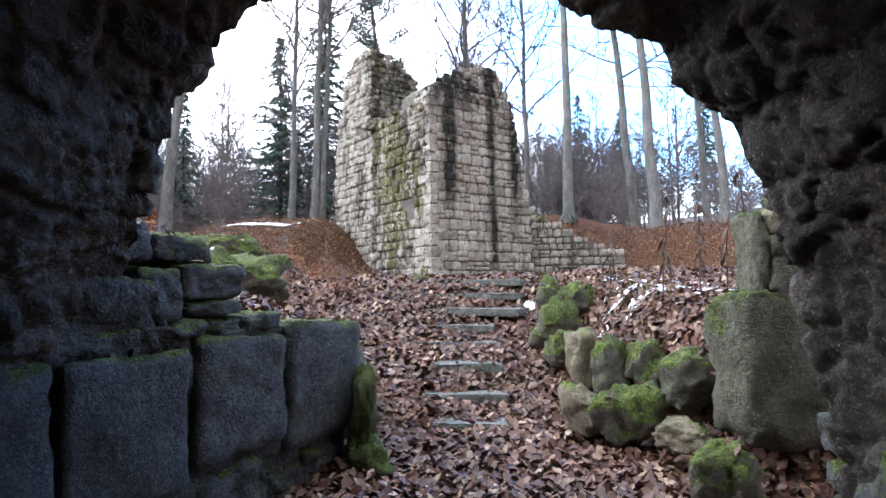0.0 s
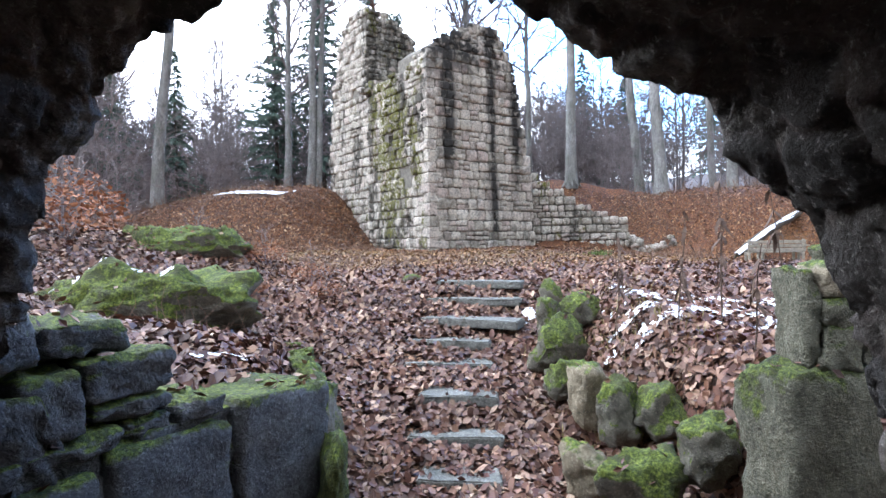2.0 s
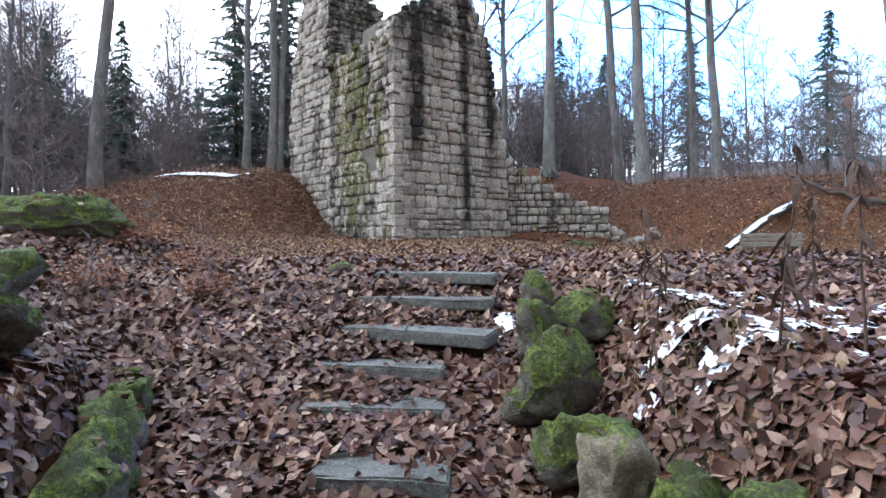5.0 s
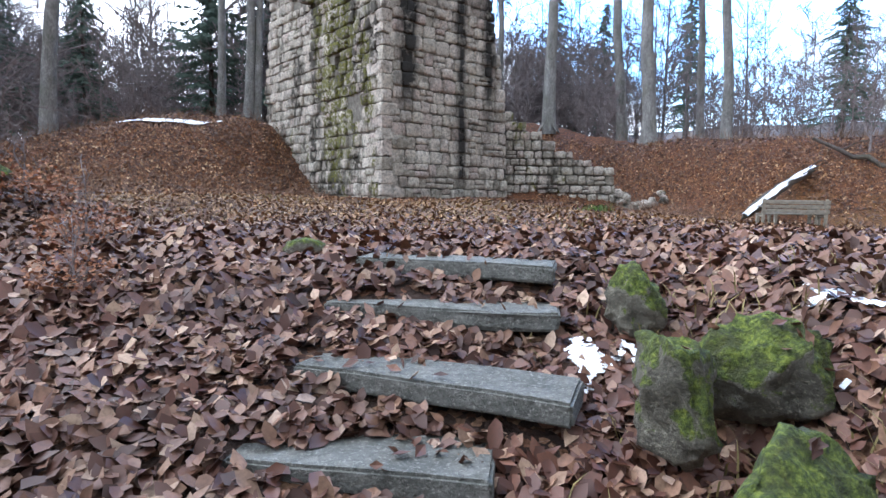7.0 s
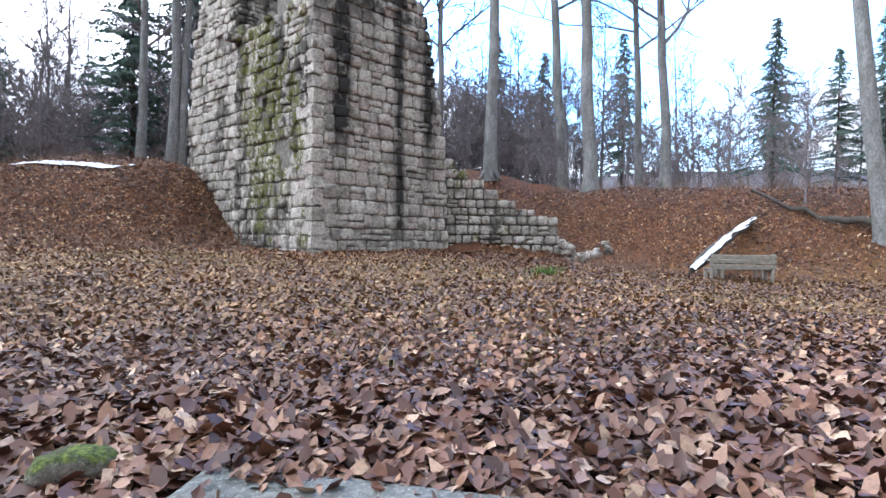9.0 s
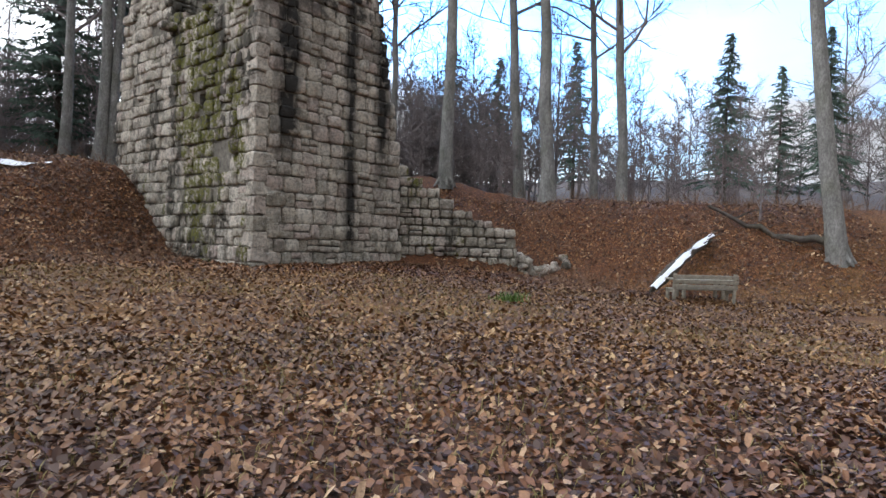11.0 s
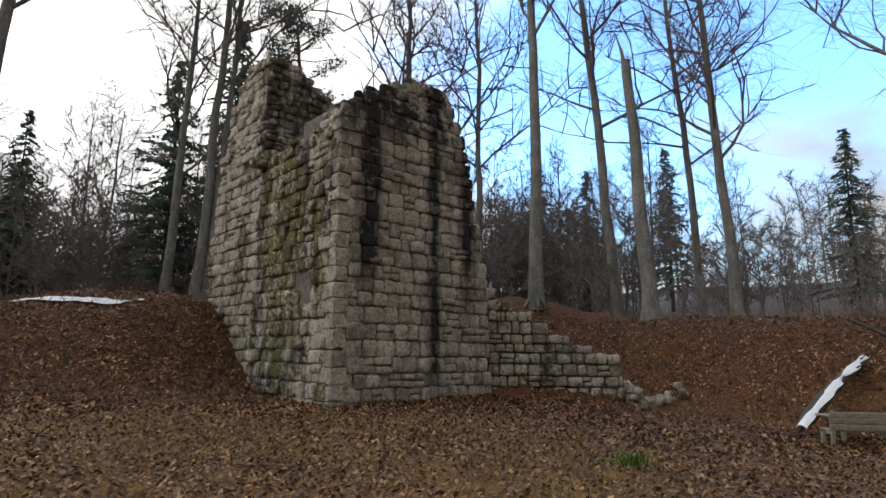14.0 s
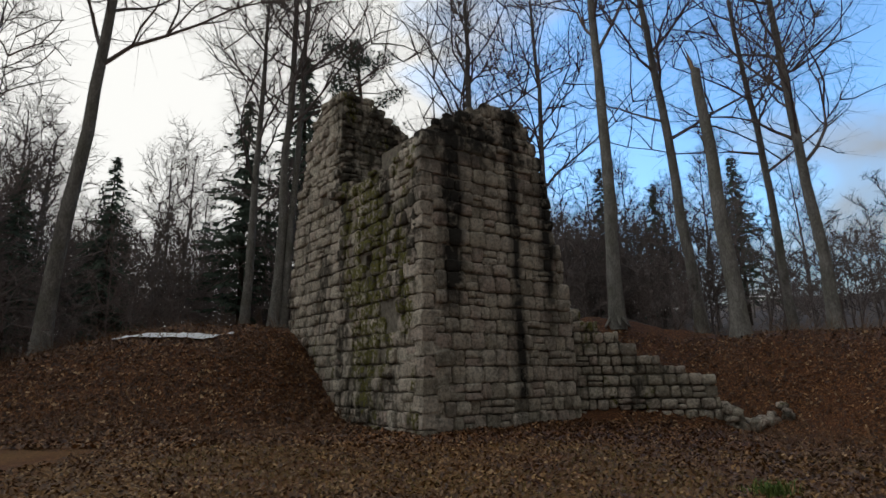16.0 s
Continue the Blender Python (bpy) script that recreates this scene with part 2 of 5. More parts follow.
def make_ashlar(name, light=0.0, streaks=False, mossy=0.0):
    """Weathered sandstone: each block its own tint, with grain, soot-dark seepage and moss."""
    k = Nodes(name, 0.93)
    r = k.random()
    c = k.ramp(r, [(0.0, (0.26, 0.235, 0.185)), (0.1, (0.46, 0.42, 0.34)), (0.3, (0.70, 0.64, 0.53)), (0.5, (0.52, 0.45, 0.385)),
                   (0.68, (0.78, 0.725, 0.62)), (0.84, (0.56, 0.44, 0.39)), (1.0, (0.84, 0.78, 0.67))])
    if light:
        c = k.mix(light, c, (0.72, 0.65, 0.535))
    c = k.mix(k.ramp(k.noise(2.4, 6, 0.65), [(0.37, 0.65), (0.50, 0.0)]), c, (0.13, 0.12, 0.095))
    c = k.mix(k.ramp(k.noise(11, 5, 0.7), [(0.40, 0.55), (0.54, 0.0)]), c, (0.18, 0.16, 0.135))
    c = k.mix(k.ramp(k.noise(7, 4, 0.6, at=k.where(shift=(9, 1, 3))), [(0.56, 0.0), (0.66, 0.5)]), c, (0.74, 0.71, 0.64))
    if streaks:
        # seepage that ran down from the ruined wall head
        run = k.where((1, 1, 0.16))
        wob = k.math("MULTIPLY_ADD", k.noise(1.1, 4, 0.6, at=run), 0.9, -0.45)
        u = k.math("ADD", k.math("MULTIPLY", k.math("SUBTRACT", k.axis("X"), TOWER[0]), U.x), k.math("MULTIPLY", k.math("SUBTRACT", k.axis("Y"), TOWER[1]), U.y))
        u = k.math("ADD", u, wob)
        z = k.axis("Z")
        one = k.math("MULTIPLY", k.ramp(k.math("ABSOLUTE", k.math("SUBTRACT", u, 0.95)), [(0.20, 1.0), (0.48, 0.0)]), k.ramp(k.math("MULTIPLY", z, 0.1), [(0.42, 0.0), (0.56, 1.0)]))
        two = k.math("MULTIPLY", k.ramp(k.math("ABSOLUTE", k.math("SUBTRACT", u, 3.38)), [(0.10, 1.0), (0.32, 0.0)]), k.ramp(k.math("MULTIPLY", z, 0.1), [(0.15, 0.0), (0.26, 1.0)]))
        three = k.math("MULTIPLY", k.ramp(k.math("ABSOLUTE", k.math("SUBTRACT", u, 4.75)), [(0.15, 1.0), (0.5, 0.0)]), k.ramp(k.math("MULTIPLY", z, 0.1), [(0.35, 0.0), (0.6, 1.0)]))
        top = k.math("MULTIPLY", k.ramp(k.math("MULTIPLY", z, 0.1), [(0.82, 0.0), (1.0, 1.0)]), k.ramp(k.noise(1.3, 5, 0.6), [(0.42, 0.0), (0.52, 1.0)]))
        s = k.math("MAXIMUM", k.math("MAXIMUM", one, two), k.math("MAXIMUM", three, top))
        s = k.math("MULTIPLY", s, k.ramp(k.math("MULTIPLY_ADD", k.random(), 0.16, k.noise(2.8, 5, 0.6)), [(0.40, 0.25), (0.54, 0.97)]))
        c = k.mix(s, c, (0.022, 0.021, 0.019))
    if mossy:
        v = k.math("ADD", k.math("MULTIPLY", k.math("SUBTRACT", k.axis("X"), TOWER[0]), W.x), k.math("MULTIPLY", k.math("SUBTRACT", k.axis("Y"), TOWER[1]), W.y))
        rise = k.math("MULTIPLY", k.axis("Z"), 0.1)
        bed = k.math("MULTIPLY", k.ramp(k.math("MULTIPLY", k.math("ABSOLUTE", k.math("SUBTRACT", v, 2.7)), 0.3), [(0.3, 1.0), (0.75, 0.0)]), k.ramp(rise, [(0.3, 0.0), (0.5, 1.0)]))
        seam = k.math("MULTIPLY", k.ramp(k.math("ABSOLUTE", k.math("SUBTRACT", v, 4.5)), [(0.15, 1.0), (0.6, 0.0)]), k.ramp(rise, [(0.2, 0.2), (0.4, 1.0)]))
        d = k.math("ADD", k.noise(0.9, 5, 0.6, at=k.where((1, 1, 0.22), shift=(4, 2, 7))), k.math("MULTIPLY", seam, 0.14))
        d = k.ramp(d, [(0.565 - 0.06 * mossy, 0.0), (0.63 - 0.06 * mossy, 0.9)])
        c = k.mix(k.math("MULTIPLY", d, k.ramp(k.noise(3.5, 5, 0.6), [(0.40, 0.3), (0.50, 1.0)])), c, (0.040, 0.036, 0.026))
        g = k.math("MULTIPLY_ADD", bed, 0.125, k.noise(0.9, 5, 0.62, at=k.where((1, 1, 0.45), shift=(1, 6, 2))))
        g = k.ramp(g, [(0.62 - 0.06 * mossy, 0.0), (0.68 - 0.06 * mossy, 1.0)])
        c = k.mix(k.math("MULTIPLY", g, k.ramp(k.noise(7, 4, 0.6), [(0.42, 0.0), (0.54, 0.95)])), c, k.ramp(k.noise(26, 3), [(0.35, (0.060, 0.066, 0.012)), (0.65, (0.23, 0.22, 0.035))]))
    k.bump(k.math("ADD", k.noise(12, 6, 0.7), k.math("MULTIPLY", k.noise(50, 3), 0.5)), 1.0, 0.08)
    return k.colour(c)


def make_mortar():
    k = Nodes("old_mortar", 0.98)
    c = k.ramp(k.noise(6, 6, 0.7), [(0.3, (0.10, 0.09, 0.075)), (0.55, (0.22, 0.20, 0.165)), (0.75, (0.36, 0.335, 0.285))])
    k.bump(k.noise(22, 6), 1.0, 0.05)
    return k.colour(c)


def make_rock(name, dark, mid, pale, moss=0.0, bump=0.06, scale=1.0):
    k = Nodes(name, 0.88)
    c = k.ramp(k.noise(2.6 * scale, 8, 0.72), [(0.3, dark), (0.52, mid), (0.72, pale)])
    c = k.mix(k.ramp(k.noise(26, 6, 0.75), [(0.35, 0.55), (0.6, 0.0)]), c, tuple(0.4 * v for v in dark))
    c = k.mix(k.ramp(k.noise(65, 4, 0.75, at=k.where(shift=(4, 1, 6))), [(0.55, 0.0), (0.64, 0.6)]), c, tuple(1.25 * v for v in pale))
    if moss:
        top = k.ramp(k.math("ADD", k.up(), k.math("MULTIPLY_ADD", k.noise(3.6, 7, 0.75), 3.2, -1.6)), [(0.75 - moss, 0.0), (0.98 - 0.8 * moss, 1.0)])
        green = k.ramp(k.noise(45, 4, 0.7), [(0.34, (0.02, 0.03, 0.005)), (0.5, (0.085, 0.115, 0.014)), (0.66, (0.22, 0.26, 0.035))])
        green = k.mix(k.ramp(k.noise(9, 5, 0.65), [(0.40, 0.75), (0.53, 0.0)]), green, (0.035, 0.035, 0.012))
        c = k.mix(top, c, green)
    k.bump(k.math("ADD", k.noise(9 * scale, 8, 0.72), k.math("MULTIPLY", k.noise(70, 4), 0.35)), 0.9, bump)
    return k.colour(c)


def make_vault_rubble():
    """Rubble in pale gritty mortar: each stone has its own tint, carried by the mesh."""
    k = Nodes("vault_rubble", 0.95)
    tint = k.t.nodes.new("ShaderNodeAttribute")
    tint.attribute_name = "stone_tint"
    c = k.ramp(tint.outputs["Fac"], [(0.1, (0.035, 0.031, 0.028)), (0.35, (0.08, 0.07, 0.062)), (0.5, (0.14, 0.122, 0.107)), (0.65, (0.115, 0.085, 0.07)), (0.95, (0.22, 0.203, 0.18))])
    c = k.mix(k.ramp(k.noise(3.2, 7, 0.7), [(0.38, 0.6), (0.58, 0.0)]), c, (0.06, 0.054, 0.048))
    c = k.mix(k.ramp(k.noise(30, 6, 0.75), [(0.40, 0.6), (0.56, 0.0)]), c, (0.05, 0.045, 0.04))
    c = k.mix(k.ramp(k.noise(48, 4, 0.7, at=k.where(shift=(2, 5, 9))), [(0.58, 0.0), (0.68, 0.55)]), c, (0.40, 0.37, 0.33))
    k.bump(k.math("ADD", k.noise(16, 8, 0.75), k.math("MULTIPLY", k.noise(80, 4), 0.4)), 0.9, 0.05)
    return k.colour(c)


def make_bark(name, dark, pale, green=0.0):
    k = Nodes(name, 0.9)
    c = k.ramp(k.noise(3.0, 6, 0.7, at=k.where((1, 1, 0.35))), [(0.3, dark), (0.7, pale)])
    c = k.mix(k.ramp(k.noise(18, 4, 0.7, at=k.where((1, 1, 0.5))), [(0.4, 0.5), (0.6, 0.0)]), c, tuple(0.45 * v for v in dark))
    if green:
        c = k.mix(k.ramp(k.noise(1.2, 4), [(0.45, 0.0), (0.65, green)]), c, (0.09, 0.10, 0.035))
    k.bump(k.noise(25, 5, 0.7, at=k.where((1, 1, 0.3))), 0.6, 0.03)
    return k.colour(c)


def make_plain(name, a, b, scale=8, rough=0.85, bump=0.01):
    k = Nodes(name, rough)
    k.bump(k.noise(scale * 4, 5), 0.6, bump)
    return k.colour(k.ramp(k.noise(scale, 5, 0.7), [(0.3, a), (0.7, b)]))


LEAF, GROUND = make_leaf(), make_ground()
ASHLAR_RIGHT = make_ashlar("sandstone_seeped", 0.2, streaks=True)
ASHLAR_MOSS = make_ashlar("sandstone_mossy", 0.2, mossy=1.0)
ASHLAR_PALE = make_ashlar("sandstone_pale", 0.5, mossy=0.25)
RUBBLE = make_ashlar("sandstone_rubble", 0.22, mossy=0.4)
MORTAR = make_mortar()
VAULT = make_vault_rubble()
BLOCK = make_rock("cellar_block", (0.05, 0.05, 0.051), (0.115, 0.114, 0.114), (0.22, 0.22, 0.22), moss=0.36, bump=0.05, scale=2.2)
MOSSROCK = make_rock("mossy_boulder", (0.10, 0.09, 0.07), (0.21, 0.19, 0.15), (0.33, 0.30, 0.24), moss=0.62, bump=0.05)
BARESTONE = make_rock("lichen_boulder", (0.12, 0.10, 0.065), (0.25, 0.205, 0.135), (0.38, 0.325, 0.225), moss=0.2, bump=0.04)
MOSS = make_rock("moss_cushion", (0.02, 0.028, 0.008), (0.09, 0.11, 0.022), (0.23, 0.25, 0.06), moss=0.6, bump=0.05, scale=3)
MOSSFULL = make_rock("moss_grown_boulder", (0.07, 0.065, 0.05), (0.16, 0.145, 0.11), (0.26, 0.24, 0.18), moss=1.05, bump=0.06)
GATE = make_rock("gate_sandstone", (0.085, 0.082, 0.052), (0.18, 0.17, 0.115), (0.30, 0.285, 0.205), moss=0.38, bump=0.12)
SLAB = make_rock("step_slab", (0.10, 0.102, 0.088), (0.22, 0.218, 0.192), (0.36, 0.35, 0.31), moss=0.0, bump=0.06)
BARK = make_bark("beech_bark", (0.14, 0.137, 0.128), (0.42, 0.41, 0.39), 0.25)
BARK_DARK = make_bark("dark_bark", (0.055, 0.045, 0.04), (0.15, 0.125, 0.105), 0.2)
TWIG = make_bark("twigs", (0.18, 0.155, 0.15), (0.36, 0.31, 0.30))
NEEDLE = make_plain("spruce_needles", (0.06, 0.10, 0.08), (0.16, 0.22, 0.17), 6)
WOOD_BARK = make_bark("young_tree_bark", (0.15, 0.135, 0.13), (0.36, 0.33, 0.32))
WOOD = make_plain("weathered_bench_wood", (0.17, 0.152, 0.12), (0.38, 0.345, 0.275), 10)
SNOW = make_plain("thawing_snow", (0.78, 0.82, 0.88), (0.93, 0.95, 0.98), 9, 0.55, 0.02)


# ---------------------------------------------------------------- ground
def ground_z(x, y):
    x, y = np.asarray(x, float), np.asarray(y, float)
    path = np.interp(y, [-6, 1.5, 3.7, 4.0, 4.5, 4.95, 5.6, 6.0, 6.4, 6.9, 7.3, 8.2, 60], [0.04, 0.08, 0.19, 0.22, 0.35, 0.53, 0.69, 0.84, 0.99, 1.15, 1.34, 1.46, 1.47])
    # leafy bank on the left, stone-lined bank on the right of the steps
    xl = np.interp(y, [0.8, 1.9, 2.8, 3.5, 4.1, 5.2, 6.3, 8], [-3.2, -2.3, -1.68, -1.34, -1.40, -1.70, -2.10, -2.3])
    lz = np.interp(y, [0, 2.3, 4.1, 5.2, 6.3, 9], [1.08, 1.08, 1.02, 0.95, 1.02, 1.55]) + 0.26 * np.clip(xl - x, 0, 6) * smooth(12, 7.5, y)
    z = path + (np.maximum(lz, path) - path) * smooth(0, -1, (x - xl) / (0.34 + 0.9 * smooth(5.2, 7.5, y)))
    xr = np.interp(y, [2, 3.0, 5, 7.5], [1.3, 0.95, 0.62, 0.85])
    rz = np.interp(y, [1.5, 3, 5, 7.5, 9], [0.85, 1.0, 1.25, 1.5, 1.5])
    z = z + (np.maximum(rz, path) - path) * smooth(0, 0.7, x - xr) * smooth(2.4, 3.2, y)
    # meadow, falling a little to the right
    z = z - 0.07 * np.clip(x - 2.0, 0, 9.5) * smooth(8, 13, y) + 0.012 * np.clip(y - 10, 0, 14)
    # mound against the tower
    mx, my = x + 9.5, y - 31.2
    far = np.sqrt((mx / np.where(mx > 0, 7.4, 13)) ** 2 + (my / np.where(my < 0, 7.2, 30)) ** 2)
    z = z + np.where(mx > 0, 3.3 * smooth(1.0, 0.35, far), 3.3 * smooth(1.0, 0.35, np.abs(my) / np.where(my < 0, 7.2, 30)) * (0.45 + 0.55 * smooth(0.95, 0.0, -mx / 11)))
    # wooded bank behind the low wall
    foot = np.interp(x, [-30, 2, 4.5, 9.0, 12, 14, 20, 30], [41, 31, 27.9, 27.2, 23.6, 22.0, 20.0, 15])
    z = z + 3.3 * smooth(0, 6.0, y - foot) * (0.25 + 0.75 * smooth(-6, 3, x)) + 1.0 * np.exp(-((x - 5.8) / 3.5) ** 2 - ((y - 31.5) / 3.5) ** 2) + 0.05 * np.clip(y - foot - 5, 0, 30)
    z = z + 0.12 * np.clip(-x - 14, 0, 25) * 0.4 + 0.07 * np.clip(np.hypot(x, y) - 60, 0, 150) + 0.08 * np.clip(y - 48, 0, 42) * smooth(-6, 14, x) * (1 + 0.4 * np.sin(x * 0.11 + 1) + 0.2 * np.sin(x * 0.37))
    # earth round the cellar
    z = z + 1.6 * smooth(1.4, 0.6, y) * smooth(2.1, 2.7, np.abs(x + 0.6))
    return z


def gz(x, y):
    return float(ground_z(x, y))


SURFACE = {}


def surf(x, y):
    """The height of the finished ground sheet."""
    x, y = np.asarray(x, float), np.asarray(y, float)
    xs, ys, z = SURFACE["xs"], SURFACE["ys"], SURFACE["z"]
    i, j = np.clip(np.searchsorted(xs, x) - 1, 0, len(xs) - 2), np.clip(np.searchsorted(ys, y) - 1, 0, len(ys) - 2)
    p, q = (x - xs[i]) / (xs[i + 1] - xs[i]), (y - ys[j]) / (ys[j + 1] - ys[j])
    return (z[j, i] * (1 - p) + z[j, i + 1] * p) * (1 - q) + (z[j + 1, i] * (1 - p) + z[j + 1, i + 1] * p) * q


def build_ground():
    def axis(inner, lo, hi, step):
        a = list(np.arange(inner[0], inner[1], step))
        s, v = step, inner[1]
        while v < hi:
            a.append(v)
            s *= 1.17
            v += s
        a.append(hi)
        s, v = step, inner[0]
        while v > lo:
            s *= 1.17
            v -= s
            a.insert(0, max(v, lo))
        return np.array(a)
    xs, ys = axis((-7, 9), -900, 900, 0.11), axis((-1, 13), -600, 1400, 0.11)
    gx, gy = np.meshgrid(xs, ys)
    z = ground_z(gx, gy)
    rough = np.array([[fbm((a, b, 0), 0.7, 4) * 0.06 + fbm((a, b, 5), 3.3, 3) * 0.02 for a in xs] for b in ys])
    z = z + rough * smooth(0.5, 3, gy) * (1 + 1.5 * smooth(22, 30, gy))
    SURFACE.update(xs=xs, ys=ys, z=z)
    n, m = len(xs), len(ys)
    idx = np.arange(n * m).reshape(m, n)
    quads = np.stack([idx[:-1, :-1], idx[:-1, 1:], idx[1:, 1:], idx[1:, :-1]], -1).reshape(-1, 4)
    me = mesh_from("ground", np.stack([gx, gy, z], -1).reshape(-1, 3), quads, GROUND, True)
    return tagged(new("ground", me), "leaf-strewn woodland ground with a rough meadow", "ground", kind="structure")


build_ground()


# ---------------------------------------------------------------- masonry
def unit_stones(count, seed, bulge=0.34, rough=0.09):
    """Cushion-faced blocks one unit wide and high, back at y = 0, face towards -y."""
    rnd, made = random.Random(seed), []
    for _ in range(count):
        verts, faces, g = [], [], (-0.5, -0.34, 0.34, 0.5)
        for j, b in enumerate(g):
            for i, a in enumerate(g):
                edge = i in (0, 3) or j in (0, 3)
                corner = i in (0, 3) and j in (0, 3)
                d = (0.72 if corner else 0.80) if edge else 1.0 - bulge * 0.2 + rnd.uniform(-bulge, bulge) * 0.5
                pull = 0.85 if corner else 0.985 if edge else 1.0
                verts.append((a * pull + rnd.uniform(-rough, rough) * 0.5, -d + rnd.uniform(-rough, rough), b * pull + rnd.uniform(-rough, rough) * 0.5))
        for j in range(3):
            for i in range(3):
                q = j * 4 + i
                faces.append((q, q + 1, q + 5, q + 4))
        ring = [0, 1, 2, 3, 7, 11, 15, 14, 13, 12, 8, 4]
        base = len(verts)
        for r in ring:
            verts.append((verts[r][0] * 1.0, 0.0, verts[r][2] * 1.0))
        for i in range(12):
            j = (i + 1) % 12
            faces.append((ring[j], ring[i], base + i, base + j))
        made.append((verts, faces))
    return made


STONES = unit_stones(28, 3)
STONE_MESHES = {}


def stone_mesh(material, i, name="stone"):
    key = (material.name, i, name)
    if key not in STONE_MESHES:
        STONE_MESHES[key] = mesh_from(name, *STONES[i], material, True)
    return STONE_MESHES[key]


def lay_courses(parent, origin, along, out, lo, hi, inside, course, length, material, seed, depth=0.23, gap=0.022, name="stone", sink=0.10, split=0.13, end=None):
    """Blocks in uneven courses over a wall face. inside(s, z) says whether a block's middle lies on the face."""
    rnd = random.Random(seed)
    z, count = lo[1], 0
    turn = Matrix((along.to_tuple() + (0,), (-out).to_tuple() + (0,), (0, 0, 1, 0), (0, 0, 0, 1))).transposed()
    while z < hi[1]:
        h = rnd.uniform(*course)
        s = lo[0] - rnd.uniform(0, 0.2)
        while s < hi[0]:
            w = h * rnd.uniform(*length)
            w = min(w, max(hi[0] - s, 0.2)) if s + w > hi[0] - 0.15 else w
            if end and s + w > end(z + h / 2):
                w = end(z + h / 2) - s
                if w < 0.14:
                    break
            c = s + w / 2
            halves = ((0.5, 1.0),) if rnd.random() > split or h < 0.3 else ((0.25, 0.5), (0.75, 0.5))
            for mid, share in halves:
                pz, ph = z + h * mid, h * share * rnd.uniform(0.94, 1.05)
                if not (inside(c, pz) and inside(c - w * 0.2, pz) and inside(c + w * 0.2, pz)):
                    continue
                ob = new(name, stone_mesh(material, rnd.randrange(28), name))
                d = depth * rnd.uniform(0.66, 1.25)
                p = Vector(origin) + along * c - out * sink
                p.z = pz + rnd.uniform(-0.02, 0.02)
                ob.parent = parent
                ob.matrix_basis = Matrix.Translation(p) @ turn @ Matrix.Rotation(rnd.uniform(-0.06, 0.06), 4, "Y") @ Matrix.Diagonal((w - gap, d, ph - gap, 1))
                count += 1
            s += w
        z += h
    return count


def slab_of(profile, origin, along, back, thick, z_floor, drop=lambda s, z: 0.0, bm=None):
    """A thick wall whose head follows the profile [(s, z), ...], from z_floor up."""
    bm = bm or bmesh.new()
    ring = [(profile[0][0], z_floor)] + list(profile) + [(profile[-1][0], z_floor)]
    rows = []
    for d in (0, thick):
        rows.append([bm.verts.new(Vector((origin[0], origin[1], 0)) + along * s + back * d + Vector((0, 0, z - (drop(s, z) if d else 0)))) for s, z in ring])
    bm.faces.new(rows[0][::-1])
    bm.faces.new(rows[1])
    n = len(ring)
    for i in range(n):
        j = (i + 1) % n
        bm.faces.new((rows[0][i], rows[0][j], rows[1][j], rows[1][i]))
    bmesh.ops.recalc_face_normals(bm, faces=bm.faces)
    return bm


LEFT_HEAD = [(0.0, 10.02), (0.93, 9.87), (1.66, 9.45), (2.7, 9.61), (3.53, 9.4), (4.46, 9.66), (5.03, 9.81), (5.09, 13.3), (5.71, 13.56), (6.54, 13.51), (7.27, 13.19), (7.89, 12.31), (8.62, 10.54), (9.03, 8.25), (9.55, 3.57)]
RIGHT_HEAD = [(0.0, 10.07), (0.62, 10.54), (1.56, 11.01), (2.49, 11.43), (3.43, 11.48), (4.05, 11.11), (4.62, 10.07), (5.0, 8.67), (5.24, 7.42), (5.5, 6.28), (5.71, 5.45), (5.81, 4.09), (5.86, 2.01)]


def pierced_slab(profile, holes, origin, along, back, thick, z_floor):
    """A wall like slab_of with blind holes (s0, s1, z0, z1), in order of s, half a metre deep."""
    bm = bmesh.new()

    def run(a, b):
        return [(a, head_at(profile, a))] + [p for p in profile if a < p[0] < b] + [(b, head_at(profile, b))]
    s = profile[0][0]
    for a, b, z0, z1 in holes:
        slab_of(run(s, a), origin, along, back, thick, z_floor, bm=bm)
        slab_of([(a, z0), (b, z0)], origin, along, back, thick, z_floor, bm=bm)
        slab_of(run(a, b), origin, along, back, thick, z1, bm=bm)
        slab_of([(a, z1), (b, z1)], origin + back * 0.5, along, back, thick - 0.5, z0, bm=bm)
        s = b
    slab_of(run(s, profile[-1][0]), origin, along, back, thick, z_floor, bm=bm)
    return bm


def head_at(profile, s):
    return float(np.interp(s, [p[0] for p in profile], [p[1] for p in profile]))


def end_of(profile, top):
    """Where the falling right-hand side of a profile crosses a height."""
    fall = profile[top:]
    return lambda z: float(np.interp(-z, [-p[1] for p in fall], [p[0] for p in fall])) + 0.06


def hollow(s, z):
    """Putlog holes and a gap where blocks have fallen out."""
    return math.hypot(s - 2.95, z - 6.65) < 0.40 or math.hypot((s - 1.5) / 1.5, z - 4.85) < 0.33 or math.hypot(s - 6.0, z - 9.4) < 0.22


